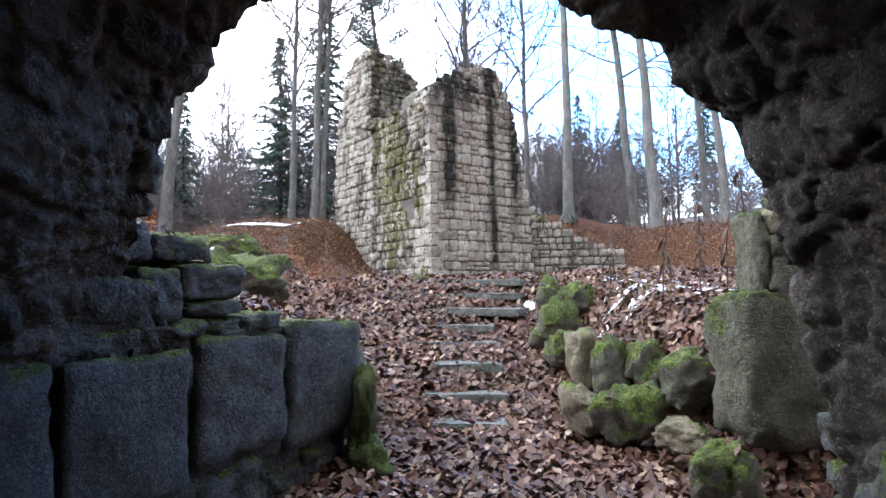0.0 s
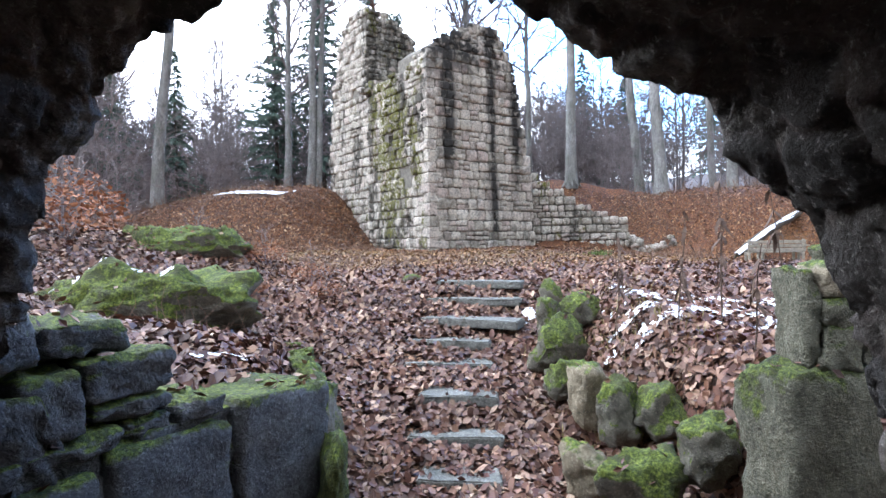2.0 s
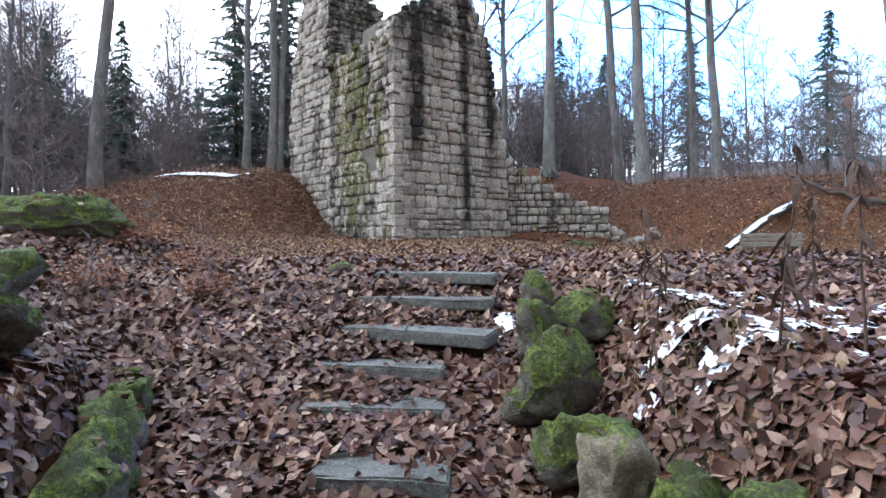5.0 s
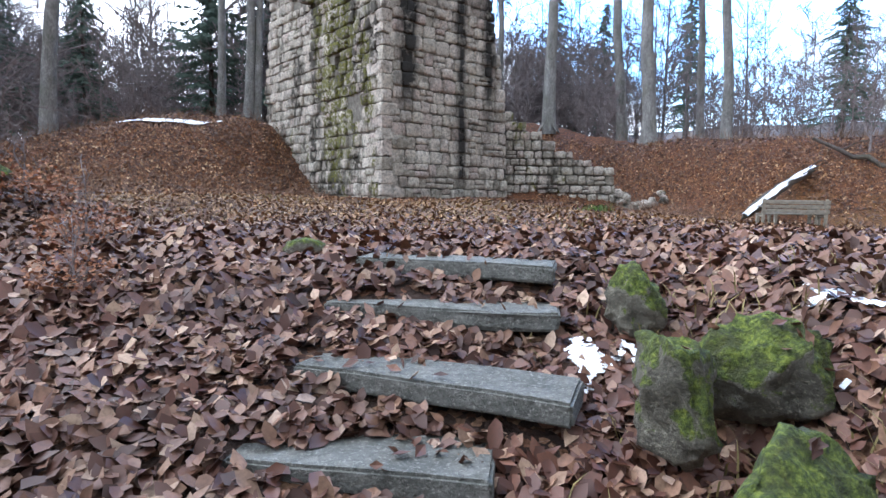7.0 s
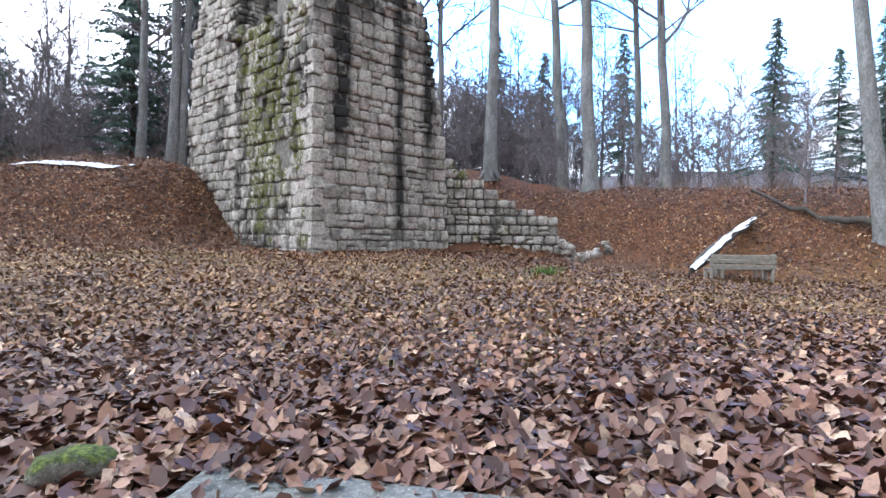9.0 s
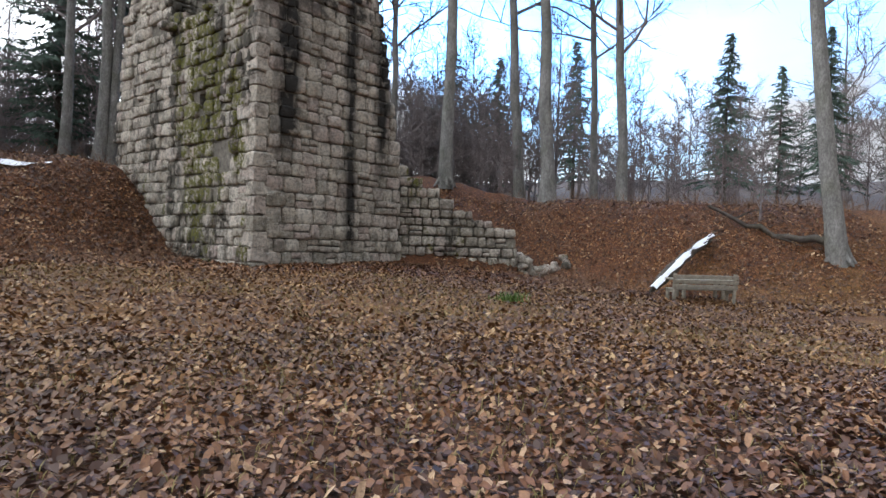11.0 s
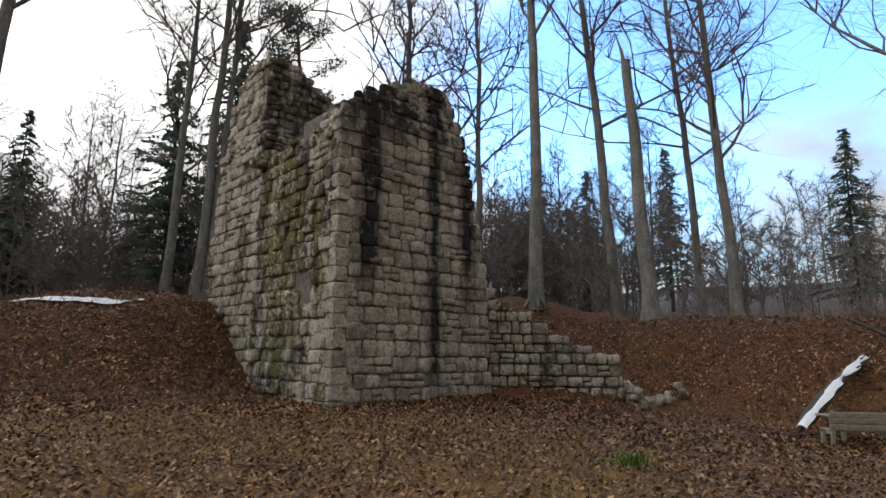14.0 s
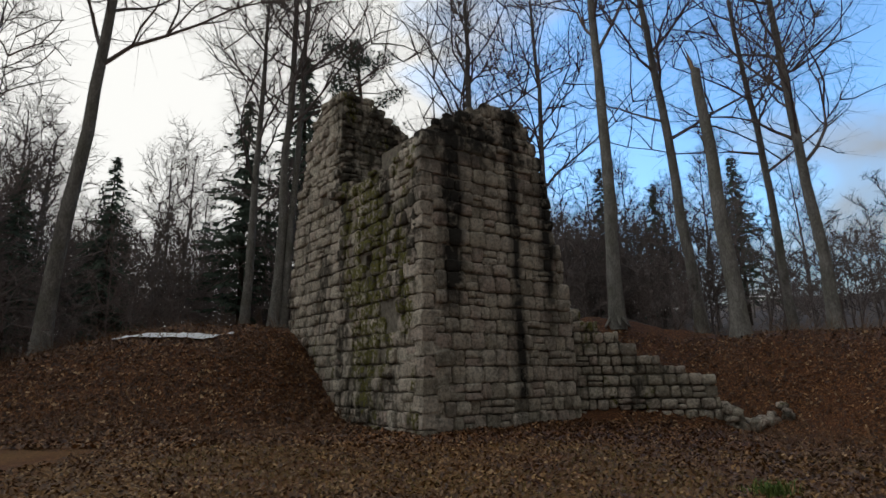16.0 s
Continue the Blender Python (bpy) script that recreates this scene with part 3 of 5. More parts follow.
def build_tower():
    ruin = tagged(new("tower_ruin"), "ruined medieval tower of weathered sandstone blocks, roofless", "tower ruin")
    C = Vector((TOWER[0], TOWER[1], 0))
    left = part("moss_stained_wall", pierced_slab([p for p in LEFT_HEAD if p[0] < 5.06], [(1.05, 1.95, 4.70, 5.0), (2.72, 3.18, 6.42, 6.9)], C + U * 0.01, W, U, 2.7, 1.0), MORTAR, ruin, "broken wall stained by moss and seepage")
    tall = part("tall_wall", slab_of([p for p in LEFT_HEAD if p[0] > 5.06], C + U * 0.015, W, U, 2.7, 1.0, lambda s, z: 0.9 if z > 9.6 else 0.0), MORTAR, ruin, "tall wall of paler, smaller blocks")
    right = part("right_wall", slab_of([(s, z - 0.06) for s, z in RIGHT_HEAD], C + W * 0.013, U, W, 2.2, 1.0), MORTAR, ruin, "wall with black seepage streaks and a rounded broken head")
    lay_courses(left, C, W, -U, (0.35, 1.35), (5.08, 9.7), lambda s, z: z < head_at(LEFT_HEAD, s) - 0.1 and z > gz(*(C + W * s).xy) - 0.4 and not hollow(s, z), (0.36, 0.50), (0.75, 1.35), ASHLAR_MOSS, 11)
    lay_courses(tall, C, W, -U, (5.08, 1.9), (9.4, 13.3), lambda s, z: z < head_at(LEFT_HEAD, s) - 0.1 and z > gz(*(C + W * s).xy) - 0.4 and not hollow(s, z), (0.34, 0.43), (1.0, 1.7), ASHLAR_PALE, 12, end=end_of(LEFT_HEAD, 8))
    lay_courses(right, C, U, -W, (0.42, 1.3), (6.4, 11.2), lambda s, z: z < head_at(RIGHT_HEAD, min(s, 3.4)) - 0.05, (0.34, 0.50), (0.7, 1.5), ASHLAR_RIGHT, 13, end=end_of(RIGHT_HEAD, 4))
    # small stones that round off the broken heads
    lay_courses(right, C + W * 0.03, U, -W, (0.5, 4.6), (6.5, 11.6), lambda s, z: head_at(RIGHT_HEAD, s) - 0.62 < z < head_at(RIGHT_HEAD, s) + 0.02, (0.2, 0.28), (0.9, 1.7), ASHLAR_RIGHT, 15, depth=0.2, sink=0.12)
    lay_courses(left, C + U * 0.03, W, -U, (0.4, 8.8), (4.98, 10.1), lambda s, z: head_at(LEFT_HEAD, s) - 0.5 < z < head_at(LEFT_HEAD, s) + 0.02, (0.2, 0.28), (0.9, 1.6), ASHLAR_MOSS, 16, depth=0.2, sink=0.12)
    # long-and-short quoins at the corner
    rnd, z, flip = random.Random(5), 1.3, 0
    while z < 9.75:
        h = rnd.uniform(0.36, 0.54)
        a, b = (rnd.uniform(0.6, 0.95), rnd.uniform(0.36, 0.5)) if flip else (rnd.uniform(0.38, 0.52), rnd.uniform(0.6, 0.95))
        bm = bmesh.new()
        bmesh.ops.create_cube(bm, size=1)
        bmesh.ops.subdivide_edges(bm, edges=bm.edges, cuts=1)
        m = Matrix.Translation(C + U * (a / 2 - 0.075) + W * (b / 2 - 0.075) + Vector((0, 0, z + h / 2))) @ Matrix.Rotation(TURN, 4, "Z") @ Matrix.Diagonal((a, b, h - 0.03, 1))
        bmesh.ops.transform(bm, matrix=m, verts=bm.verts)
        for v in bm.verts:
            v.co += Vector((rnd.uniform(-1, 1), rnd.uniform(-1, 1), rnd.uniform(-1, 1))) * 0.028
        bmesh.ops.bevel(bm, geom=bm.edges[:], offset=0.03, segments=1, affect="EDGES")
        part("stone", bm, RUBBLE if rnd.random() < 0.4 else ASHLAR_RIGHT, ruin)
        z, flip = z + h, 1 - flip
    # rubble core laid bare at the broken end of the tall wall
    lay_courses(tall, C + W * 5.04, U, -W, (0.1, 9.1), (2.7, 13.2), lambda s, z: z < 13.4 - 0.1 * max(s, 0.0) ** 2.6, (0.24, 0.32), (0.9, 1.6), RUBBLE, 14, depth=0.26, sink=0.06)
    stub = C + W * 4.75 + Vector((0, 0, 9.25)) - U * 0.3
    bm = bmesh.new()
    bmesh.ops.create_cube(bm, size=1)
    bmesh.ops.transform(bm, matrix=Matrix.Translation(stub) @ Matrix.Rotation(TURN, 4, "Z") @ Matrix.Diagonal((0.5, 0.42, 0.26, 1)), verts=bm.verts)
    bmesh.ops.bevel(bm, geom=bm.edges[:], offset=0.05, segments=1, affect="EDGES")
    part("corbel", bm, RUBBLE, ruin, "dark stone corbel jutting from the wall")
    return ruin


build_tower()


def build_low_wall():
    low = tagged(new("low_wall"), "low tumbled wall of mossy sandstone blocks beside the tower", "stone wall")
    a, b = Vector((3.8, 28.05, 0)), Vector((9.65, 27.6, 0))
    along = (b - a).normalized()
    out = Vector((along.y, -along.x, 0))
    head = [(0, 5.2), (0.6, 4.75), (1.2, 4.4), (1.9, 4.05), (2.0, 3.75), (2.7, 3.55), (3.0, 3.3), (3.9, 3.15), (4.35, 2.95), (4.45, 2.2), (4.5, 1.0)]
    core = part("core", slab_of([(s, z - 0.1) for s, z in head], a - out * 0.02, along, -out, 1.2, 0.9), MORTAR, low)
    lay_courses(core, a, along, out, (0, 0.95), (4.55, 5.2), lambda s, z: True, (0.28, 0.46), (0.7, 1.6), RUBBLE, 21, depth=0.3, gap=0.035, end=end_of(head, 0))
    return low


build_low_wall()


# ---------------------------------------------------------------- stones by the path
def boulder(name, material, at, size, seed, turn=0.0, box=0.5, label="", category="boulder", sub=3, group=""):
    """A weathered stone: a rounded box broken by noise. at is the middle of its foot."""
    bm = bmesh.new()
    bmesh.ops.create_icosphere(bm, subdivisions=sub, radius=1)
    off = Vector((seed * 3.7, seed * 1.3, seed * 7.1))
    calm = 0.35 if box > 0.85 else 1.0
    cut = random.Random(seed)
    planes = [(Vector((cut.gauss(0, 1), cut.gauss(0, 1), cut.gauss(0, 1))).normalized(), cut.uniform(0.62, 0.84)) for _ in range(9 if box <= 0.85 else 5)]
    mean = (size[0] + size[1] + size[2]) / 6
    for v in bm.verts:
        p = v.co.copy()
        m = max(abs(p.x), abs(p.y), abs(p.z))
        p = p.lerp(p / m * 0.82, box)
        p *= 1 + calm * (0.26 * noise.noise(p * 1.2 + off) + 0.10 * noise.noise(p * 3.1 + off))
        for n, far in planes:
            over = p.dot(n) - (far if box <= 0.85 else far + 0.18)
            if over > 0:
                p -= n * over * 0.9
        q = Vector((p.x * size[0] / 2, p.y * size[1] / 2, p.z * size[2] / 2))
        cell = noise.voronoi(q * (1.3 / max(mean, 0.12)) + off)[0]
        q += v.co * mean * calm * (0.10 * fbm(q + off, 0.9 / mean, 3) - 0.12 * min(cell[1] - cell[0], 0.3))
        q += v.co * (0.036 * fbm(q + off, 8, 4) + (0.020 * fbm(q + off, 26, 2) if sub >= 4 else 0))
        if sub >= 5:
            hum = noise.voronoi(q * 4.2 + off)[0][0]
            q += v.co * (0.09 * fbm(q + off, 2.2, 4) + 0.04 * fbm(q + off, 9, 3) - 0.07 * min(hum, 0.6))
        v.co = q
    me = bpy.data.meshes.new(name)
    bm.to_mesh(me)
    bm.free()
    me.materials.append(material)
    me.polygons.foreach_set("use_smooth", [True] * len(me.polygons))
    ob = new(name, me)
    ob.matrix_basis = Matrix.Translation((at[0], at[1], at[2] + size[2] * 0.42)) @ Matrix.Rotation(turn, 4, "Z")
    return tagged(ob, label, category, group)


def dressed(name, material, at, size, seed, turn=0.0, edge=0.04, rough=0.012, lean=0.0, parent=None):
    """A squared block with flat, pitted faces and worn edges. at is its middle."""
    bm = bmesh.new()
    bmesh.ops.create_cube(bm, size=2)
    bmesh.ops.subdivide_edges(bm, edges=bm.edges[:], cuts=11, use_grid_fill=True)
    rnd = random.Random(seed)
    off = Vector((seed * 2.3, seed * 5.1, seed * 1.7))
    half = Vector(size) / 2
    skew = [rnd.uniform(-0.05, 0.05) for _ in range(4)]
    for v in bm.verts:
        c = v.co
        wear = edge * (1 + 0.9 * noise.noise(Vector((c.x * half.x, c.y * half.y, c.z * half.z)) * 5 + off))
        q = Vector((c.x * half.x, c.y * half.y, c.z * half.z))
        inner = Vector([max(-(h - wear), min(h - wear, k)) for h, k in zip(half, q)])
        d = q - inner
        if d.length > wear:
            q = inner + d.normalized() * wear
        q = Vector((q.x * (1 + skew[0] * c.z), q.y, q.z * (1 + skew[1] * c.x) + skew[2] * half.z * c.x * 0.5))
        n = c.normalized()
        q += n * (rough * 1.6 * fbm(q + off, 5, 3) + rough * fbm(q + off, 19, 3))
        v.co = q
    me = bpy.data.meshes.new(name)
    bm.to_mesh(me)
    bm.free()
    me.materials.append(material)
    me.polygons.foreach_set("use_smooth", [True] * len(me.polygons))
    ob = new(name, me)
    ob.matrix_basis = Matrix.Translation(at) @ Matrix.Rotation(turn, 4, "Z") @ Matrix.Rotation(lean, 4, "Y")
    ob.parent = parent
    return ob


def build_steps():
    rnd = random.Random(8)
    ends = [(-0.72, 4.08, -0.14, 4.00, 0.31), (-0.82, 4.57, -0.08, 4.50, 0.44), (-0.75, 5.05, -0.08, 4.94, 0.64), (-0.92, 5.68, -0.05, 5.57, 0.78),
            (-0.93, 6.13, -0.06, 5.94, 0.93), (-0.80, 6.63, 0.24, 6.14, 1.10), (-0.72, 7.10, 0.36, 6.79, 1.27), (-0.61, 7.50, 0.42, 7.13, 1.45)]
    for x0, y0, x1, y1, z in ends:
        bm = bmesh.new()
        bmesh.ops.create_cube(bm, size=1)
        bmesh.ops.subdivide_edges(bm, edges=bm.edges, cuts=3, use_grid_fill=True)
        L = math.hypot(x1 - x0, y1 - y0)
        for v in bm.verts:
            v.co = Vector((v.co.x * L, (v.co.y + 0.5) * 0.30, (v.co.z - 0.5) * 0.09))
            q = Vector((v.co.x * 3.5, v.co.y * 2, x0 * 9))
            v.co += Vector((0.02 * noise.noise(q + Vector((5, 0, v.co.z * 9))), 0.035 * noise.noise(q), 0.012 * noise.noise(q * 1.7)))
        bmesh.ops.bevel(bm, geom=[e for e in bm.edges if e.calc_face_angle(0) > 0.9], offset=0.012, segments=2, affect="EDGES")
        me = bpy.data.meshes.new("stone_step")
        bm.to_mesh(me)
        bm.free()
        me.materials.append(SLAB)
        ob = new("stone_step", me)
        ob.matrix_basis = Matrix.Translation(((x0 + x1) / 2, (y0 + y1) / 2, z)) @ Matrix.Rotation(math.atan2(y1 - y0, x1 - x0), 4, "Z")
        tagged(ob, "worn grey stone slab step half buried in leaves", "step", "steps up the bank")


build_steps()


# ---------------------------------------------------------------- cellar vault
def build_vault():
    """The broken barrel vault under which the walk begins: a rough shell of mortared rubble."""
    mouth = [(-2.2, -0.1), (-2.1, 0.9), (-2.0, 1.3), (-1.9, 1.6), (-1.86, 1.82), (-1.79, 2.05), (-1.73, 2.2), (-1.64, 2.33), (-1.52, 2.46), (-1.36, 2.58), (-1.05, 2.70), (-0.75, 2.74), (-0.45, 2.68),
             (-0.28, 2.56), (-0.13, 2.47), (0.02, 2.39), (0.12, 2.33), (0.26, 2.24), (0.28, 2.14), (0.37, 2.05), (0.44, 2.0), (0.49, 1.91), (0.52, 1.82), (0.57, 1.72), (0.62, 1.58), (0.67, 1.4), (0.69, 1.2), (0.70, 1.02), (0.77, 0.79), (0.88, 0.4), (0.93, -0.1)]
    d = np.cumsum([0] + [math.dist(a, b) for a, b in zip(mouth, mouth[1:])])
    na, nd = 430, 170
    s = np.linspace(0, d[-1], na)
    mx, mz = np.interp(s, d, [p[0] for p in mouth]), np.interp(s, d, [p[1] for p in mouth])
    verts, faces, tint = [], [], []
    for k in range(nd):
        q = (k / (nd - 1)) ** 1.4
        for i in range(na):
            edge = 1.86 - 0.115 * (mx[i] + 0.7) + 0.05 * fbm((mx[i] * 1.5, mz[i] * 1.5, 3), 1.6, 3)
            y = edge - q * (edge + 3.4)
            deep = edge - y
            grow = 1 + 0.14 * min(deep, 2.2)
            x, z = -0.62 + (mx[i] + 0.62) * grow, 1.1 + (mz[i] - 1.1) * (1 + 0.06 * min(deep, 2.5))
            p = Vector((x, y, z))
            out = Vector((x + 0.62, 0, (z - 1.1) * 1.2)).normalized()
            # rubble: flat-faced stones of two sizes standing proud of the mortar
            bent = p + Vector((noise.noise(p * 3), noise.noise(p * 3 + Vector((7, 0, 0))), noise.noise(p * 3 + Vector((0, 9, 0))))) * 0.09
            far, spot = noise.voronoi(Vector((bent.x * 4.4, bent.y * 3.4, bent.z * 5.6)))
            which = noise.cell(spot[0] * 9.7)
            rise = max(0.0, min(1.0, (far[1] - far[0] - 0.05) / 0.16))
            big = rise * rise * (3 - 2 * rise) * (0.35 + 0.65 * abs(which))
            near = noise.voronoi(bent * 13)[0]
            small = max(0.0, min(1.0, (near[1] - near[0]) / 0.3)) * (1 - 0.7 * rise)
            ease = 0.45 + 0.55 * min(deep / 0.35, 1.0)
            bulge = -0.052 * big - 0.020 * small + ease * 0.06 * fbm(p, 1.1, 2) + 0.026 * fbm(p, 6, 3) + 0.016 * fbm(p, 22, 3) + 0.05
            verts.append(p + out * bulge + Vector((0, 0.04 * which * rise if k == 0 else 0, 0)))
            tint.append(0.5 + 0.5 * which * rise if rise > 0.05 else 0.5 + 0.18 * (small - 0.5))
    for k in range(nd - 1):
        for i in range(na - 1):
            a = k * na + i
            faces.append((a, a + na, a + na + 1, a + 1))
    # outer side, a step thicker, and the ragged rim that joins them
    base = len(verts)
    for k in (0, nd - 1):
        for i in range(na):
            p = verts[k * na + i]
            out = Vector((p.x + 0.62, 0, (p.z - 1.1) * 1.2)).normalized()
            verts.append(p + out * (0.75 + 0.1 * fbm(p, 2, 3)) + Vector((0, -0.1 if k == 0 else 0, 0)))
            tint.append(0.5)
    for i in range(na - 1):
        faces.append((i, i + 1, base + i + 1, base + i))
        faces.append((base + i, base + i + 1, base + na + i + 1, base + na + i))
        faces.append((base + na + i, base + na + i + 1, (nd - 1) * na + i + 1, (nd - 1) * na + i))
    faces.append([(nd - 1) * na + i for i in range(na)])
    me = mesh_from("cellar_vault", verts, faces, VAULT, True)
    me.attributes.new("stone_tint", "FLOAT", "POINT").data.foreach_set("value", tint)
    return tagged(new("cellar_vault", me), "broken cellar vault of rough mortared rubble stone", "vault", kind="structure")


build_vault()


def build_wing_wall():
    wing = tagged(new("wing_wall"), "cellar entrance wall of large squared grey blocks", "stone wall")
    d, n = Vector((0.45, 0.893, 0)).normalized(), Vector((0.893, -0.45, 0)).normalized()
    start = Vector((-1.20, 3.52, 0))
    rot = math.atan2(d.y, d.x)

    def block(a, b, z0, z1, depth, seed, push=0.0, name="block", edge=0.035, rough=0.012):
        m = start - d * (a + b) / 2 - n * (depth / 2 - push)
        dressed(name, BLOCK, (m.x, m.y, (z0 + z1) / 2), (b - a, depth, z1 - z0), seed, rot, edge, rough, 0.012 * math.sin(seed * 3.1), wing)
    # rubble packing that shows in the joints
    bm = bmesh.new()
    bmesh.ops.create_cube(bm, size=2)
    bmesh.ops.subdivide_edges(bm, edges=bm.edges[:], cuts=30, use_grid_fill=True)
    m = start - d * 1.42 - n * 0.34
    for v in bm.verts:
        top = 0.60 if v.co.x > -0.05 else 0.80 if v.co.x > -0.3 else 1.10
        v.co = Vector((v.co.x * 1.32, v.co.y * 0.26, 0.55 + v.co.z * top + (0.06 if top > 0.7 else 0.0)))
        v.co += Vector((0, -0.05, 0.02)) * fbm(v.co, 7, 4) - Vector((0, 0.07, 0)) * min(noise.voronoi(v.co * 9)[0][0], 0.5)
    bmesh.ops.transform(bm, matrix=Matrix.Translation((m.x, m.y, 0)) @ Matrix.Rotation(rot, 4, "Z"), verts=bm.verts)
    part("core", bm, BLOCK, wing, "rubble packing between the blocks", True)
    for i, (a, b, z0, z1, depth) in enumerate(((0.0, 0.70, 0.44, 1.16, 0.62), (0.735, 1.345, 0.51, 1.125, 0.45), (1.375, 1.975, 0.44, 1.085, 0.45), (2.0, 2.66, 0.40, 1.08, 0.45))):
        block(a, b, z0, z1, depth, 31 + i, 0.02)
    for i, (a, b, z0, z1) in enumerate(((0.06, 0.52, 0.12, 0.40), (0.56, 0.86, 0.08, 0.36), (0.9, 1.3, 0.20, 0.46), (0.92, 1.42, 0.0, 0.17), (1.34, 1.9, 0.15, 0.41), (1.94, 2.5, 0.1, 0.38))):
        block(a, b, z0, z1, 0.42, 40 + i, -0.03, edge=0.06, rough=0.03)
    # thin bedding stones and a broken course above the big blocks
    for i, (a, b, z0, z1, push) in enumerate(((0.74, 1.0, 1.10, 1.20, -0.02), (1.01, 1.22, 1.10, 1.18, -0.05), (1.24, 1.6, 1.09, 1.17, -0.02), (1.62, 2.05, 1.06, 1.16, -0.03), (2.07, 2.6, 1.08, 1.2, 0.0), (0.98, 1.36, 1.20, 1.27, -0.05),
                                              (0.98, 1.38, 1.275, 1.46, -0.06), (1.39, 1.62, 1.19, 1.44, -0.05), (1.64, 2.1, 1.18, 1.4, -0.03), (2.12, 2.7, 1.22, 1.5, 0.0), (1.14, 1.5, 1.47, 1.60, -0.12), (1.52, 1.95, 1.46, 1.66, -0.08), (1.97, 2.5, 1.42, 1.7, -0.02))):
        block(a, b, z0 + 0.035, z1 + 0.035, 0.45, 50 + i, push, "ledge_stone", 0.03, 0.02)
    return wing


build_wing_wall()


def build_boulders():
    lining = "stones lining the path"
    mossy, bare = "moss-covered sandstone boulder among dead leaves", "bare tan sandstone boulder among dead leaves"
    for i, (x, y, z, a, b, c, m) in enumerate((
            (0.55, 6.05, 0.98, 0.26, 0.40, 0.44, 1), (0.86, 6.12, 1.04, 0.34, 0.42, 0.42, 1), (0.72, 6.85, 1.16, 0.28, 0.3, 0.36, 1), (0.52, 5.45, 0.70, 0.34, 0.62, 0.60, 1), (0.52, 4.92, 0.62, 0.50, 0.42, 0.38, 1),
            (0.62, 4.60, 0.46, 0.40, 0.34, 0.60, 0), (0.74, 4.30, 0.44, 0.42, 0.38, 0.54, 1), (1.00, 4.15, 0.46, 0.38, 0.40, 0.55, 1), (0.36, 3.80, 0.27, 0.38, 0.32, 0.44, 0),
            (0.64, 3.60, 0.26, 0.54, 0.44, 0.50, 1), (1.0, 3.45, 0.50, 0.40, 0.38, 0.50, 1), (0.80, 2.60, 0.14, 0.34, 0.4, 0.5, 1), (0.84, 3.15, 0.34, 0.42, 0.24, 0.22, 0))):
        boulder("boulder", MOSSFULL if m else BARESTONE, (x, y, z), (a, b, c), 60 + i, i * 0.7, 0.5, mossy if m else bare, sub=4, group=lining)
    gate = dressed("gate_stone", GATE, (1.25, 2.92, 0.88), (0.50, 0.44, 0.87), 83, 0.1, 0.08, 0.026)
    tagged(gate, "big upright squared boulder with moss on its edges", "boulder")
    for i, (x, y, z, w, h, lean) in enumerate(((1.13, 2.94, 1.53, 0.09, 0.46, -0.05), (1.26, 2.9, 1.40, 0.17, 0.20, 0.1), (1.26, 2.92, 1.57, 0.18, 0.13, -0.1), (1.25, 2.92, 1.70, 0.14, 0.14, 0.25), (1.41, 2.88, 1.5, 0.13, 0.4, 0.08), (1.37, 2.97, 1.78, 0.16, 0.18, 0.0))):
        stone = dressed("jamb_stone", GATE if i != 3 else BARESTONE, (x + 0.07, y, z), (w, 0.28, h), 90 + i, 0.1 * math.sin(i * 4), 0.03, 0.02, lean)
        tagged(stone, "small mortared stone of the broken door jamb", "stone", "jamb stones")
    for i, (x, y, z, a, c) in enumerate(((1.05, 2.02, 0.62, 0.17, 0.19), (1.08, 2.0, 0.46, 0.2, 0.19), (1.05, 2.0, 0.28, 0.22, 0.2), (1.0, 2.1, 0.06, 0.28, 0.25))):
        boulder("fallen_stone", BLOCK, (x, y, z), (a, 0.24, c), 100 + i, i, 0.5, "pale loose stone packed against the vault foot", "stone", group="loose stones")
    boulder("cellar_rock", BLOCK, (0.88, 1.2, 0.0), (0.8, 0.85, 1.12), 107, 0.3, 0.4, "large grey rock on the cellar floor by the wall", sub=4)
    # moss-topped retaining stones and ledges on the leafy side
    for i, t in enumerate(np.linspace(0, 1, 6)):
        boulder("retaining_stone", MOSSFULL if i % 3 else MOSSROCK, (-1.36 - 0.70 * t, 3.95 + 2.3 * t, 0.20 + 0.52 * t), (0.34, 0.56, 0.93 - 0.68 * t), 110 + i, 0.2 + 0.3 * math.sin(i * 5), 0.8, "mossy retaining stone beside the leafy path", "stone", sub=4, group="retaining stones")
    for i, (x, y, z, a, b, c) in enumerate(((-1.17, 3.42, 0.30, 0.20, 0.5, 0.66), (-1.11, 3.36, -0.02, 0.30, 0.56, 0.52), (-1.03, 3.30, -0.08, 0.34, 0.46, 0.34))):
        boulder("moss_cushion", MOSS, (x, y, z), (a, b, c), 120 + 7 * i, 0.3, 0.25, "thick green moss hanging down the wall end", "moss", sub=4, group="moss on the wall end")
    boulder("mossy_ledge", MOSSFULL, (-3.25, 5.15, 0.98), (2.7, 1.15, 0.92), 121, 0.1, 0.6, "long rock ledge thickly grown with moss", "rock", sub=5)
    boulder("mossy_ledge", MOSSFULL, (-4.35, 8.6, 1.55), (2.3, 1.4, 0.88), 125, 0.25, 0.6, "rounded rock outcrop under bright moss", "rock", sub=5)
    boulder("mossy_ledge", MOSSFULL, (-2.45, 3.5, 0.98), (1.0, 0.6, 0.42), 127, 0.5, 0.35, "low rock ledge under moss and old leaves", "rock", sub=4)
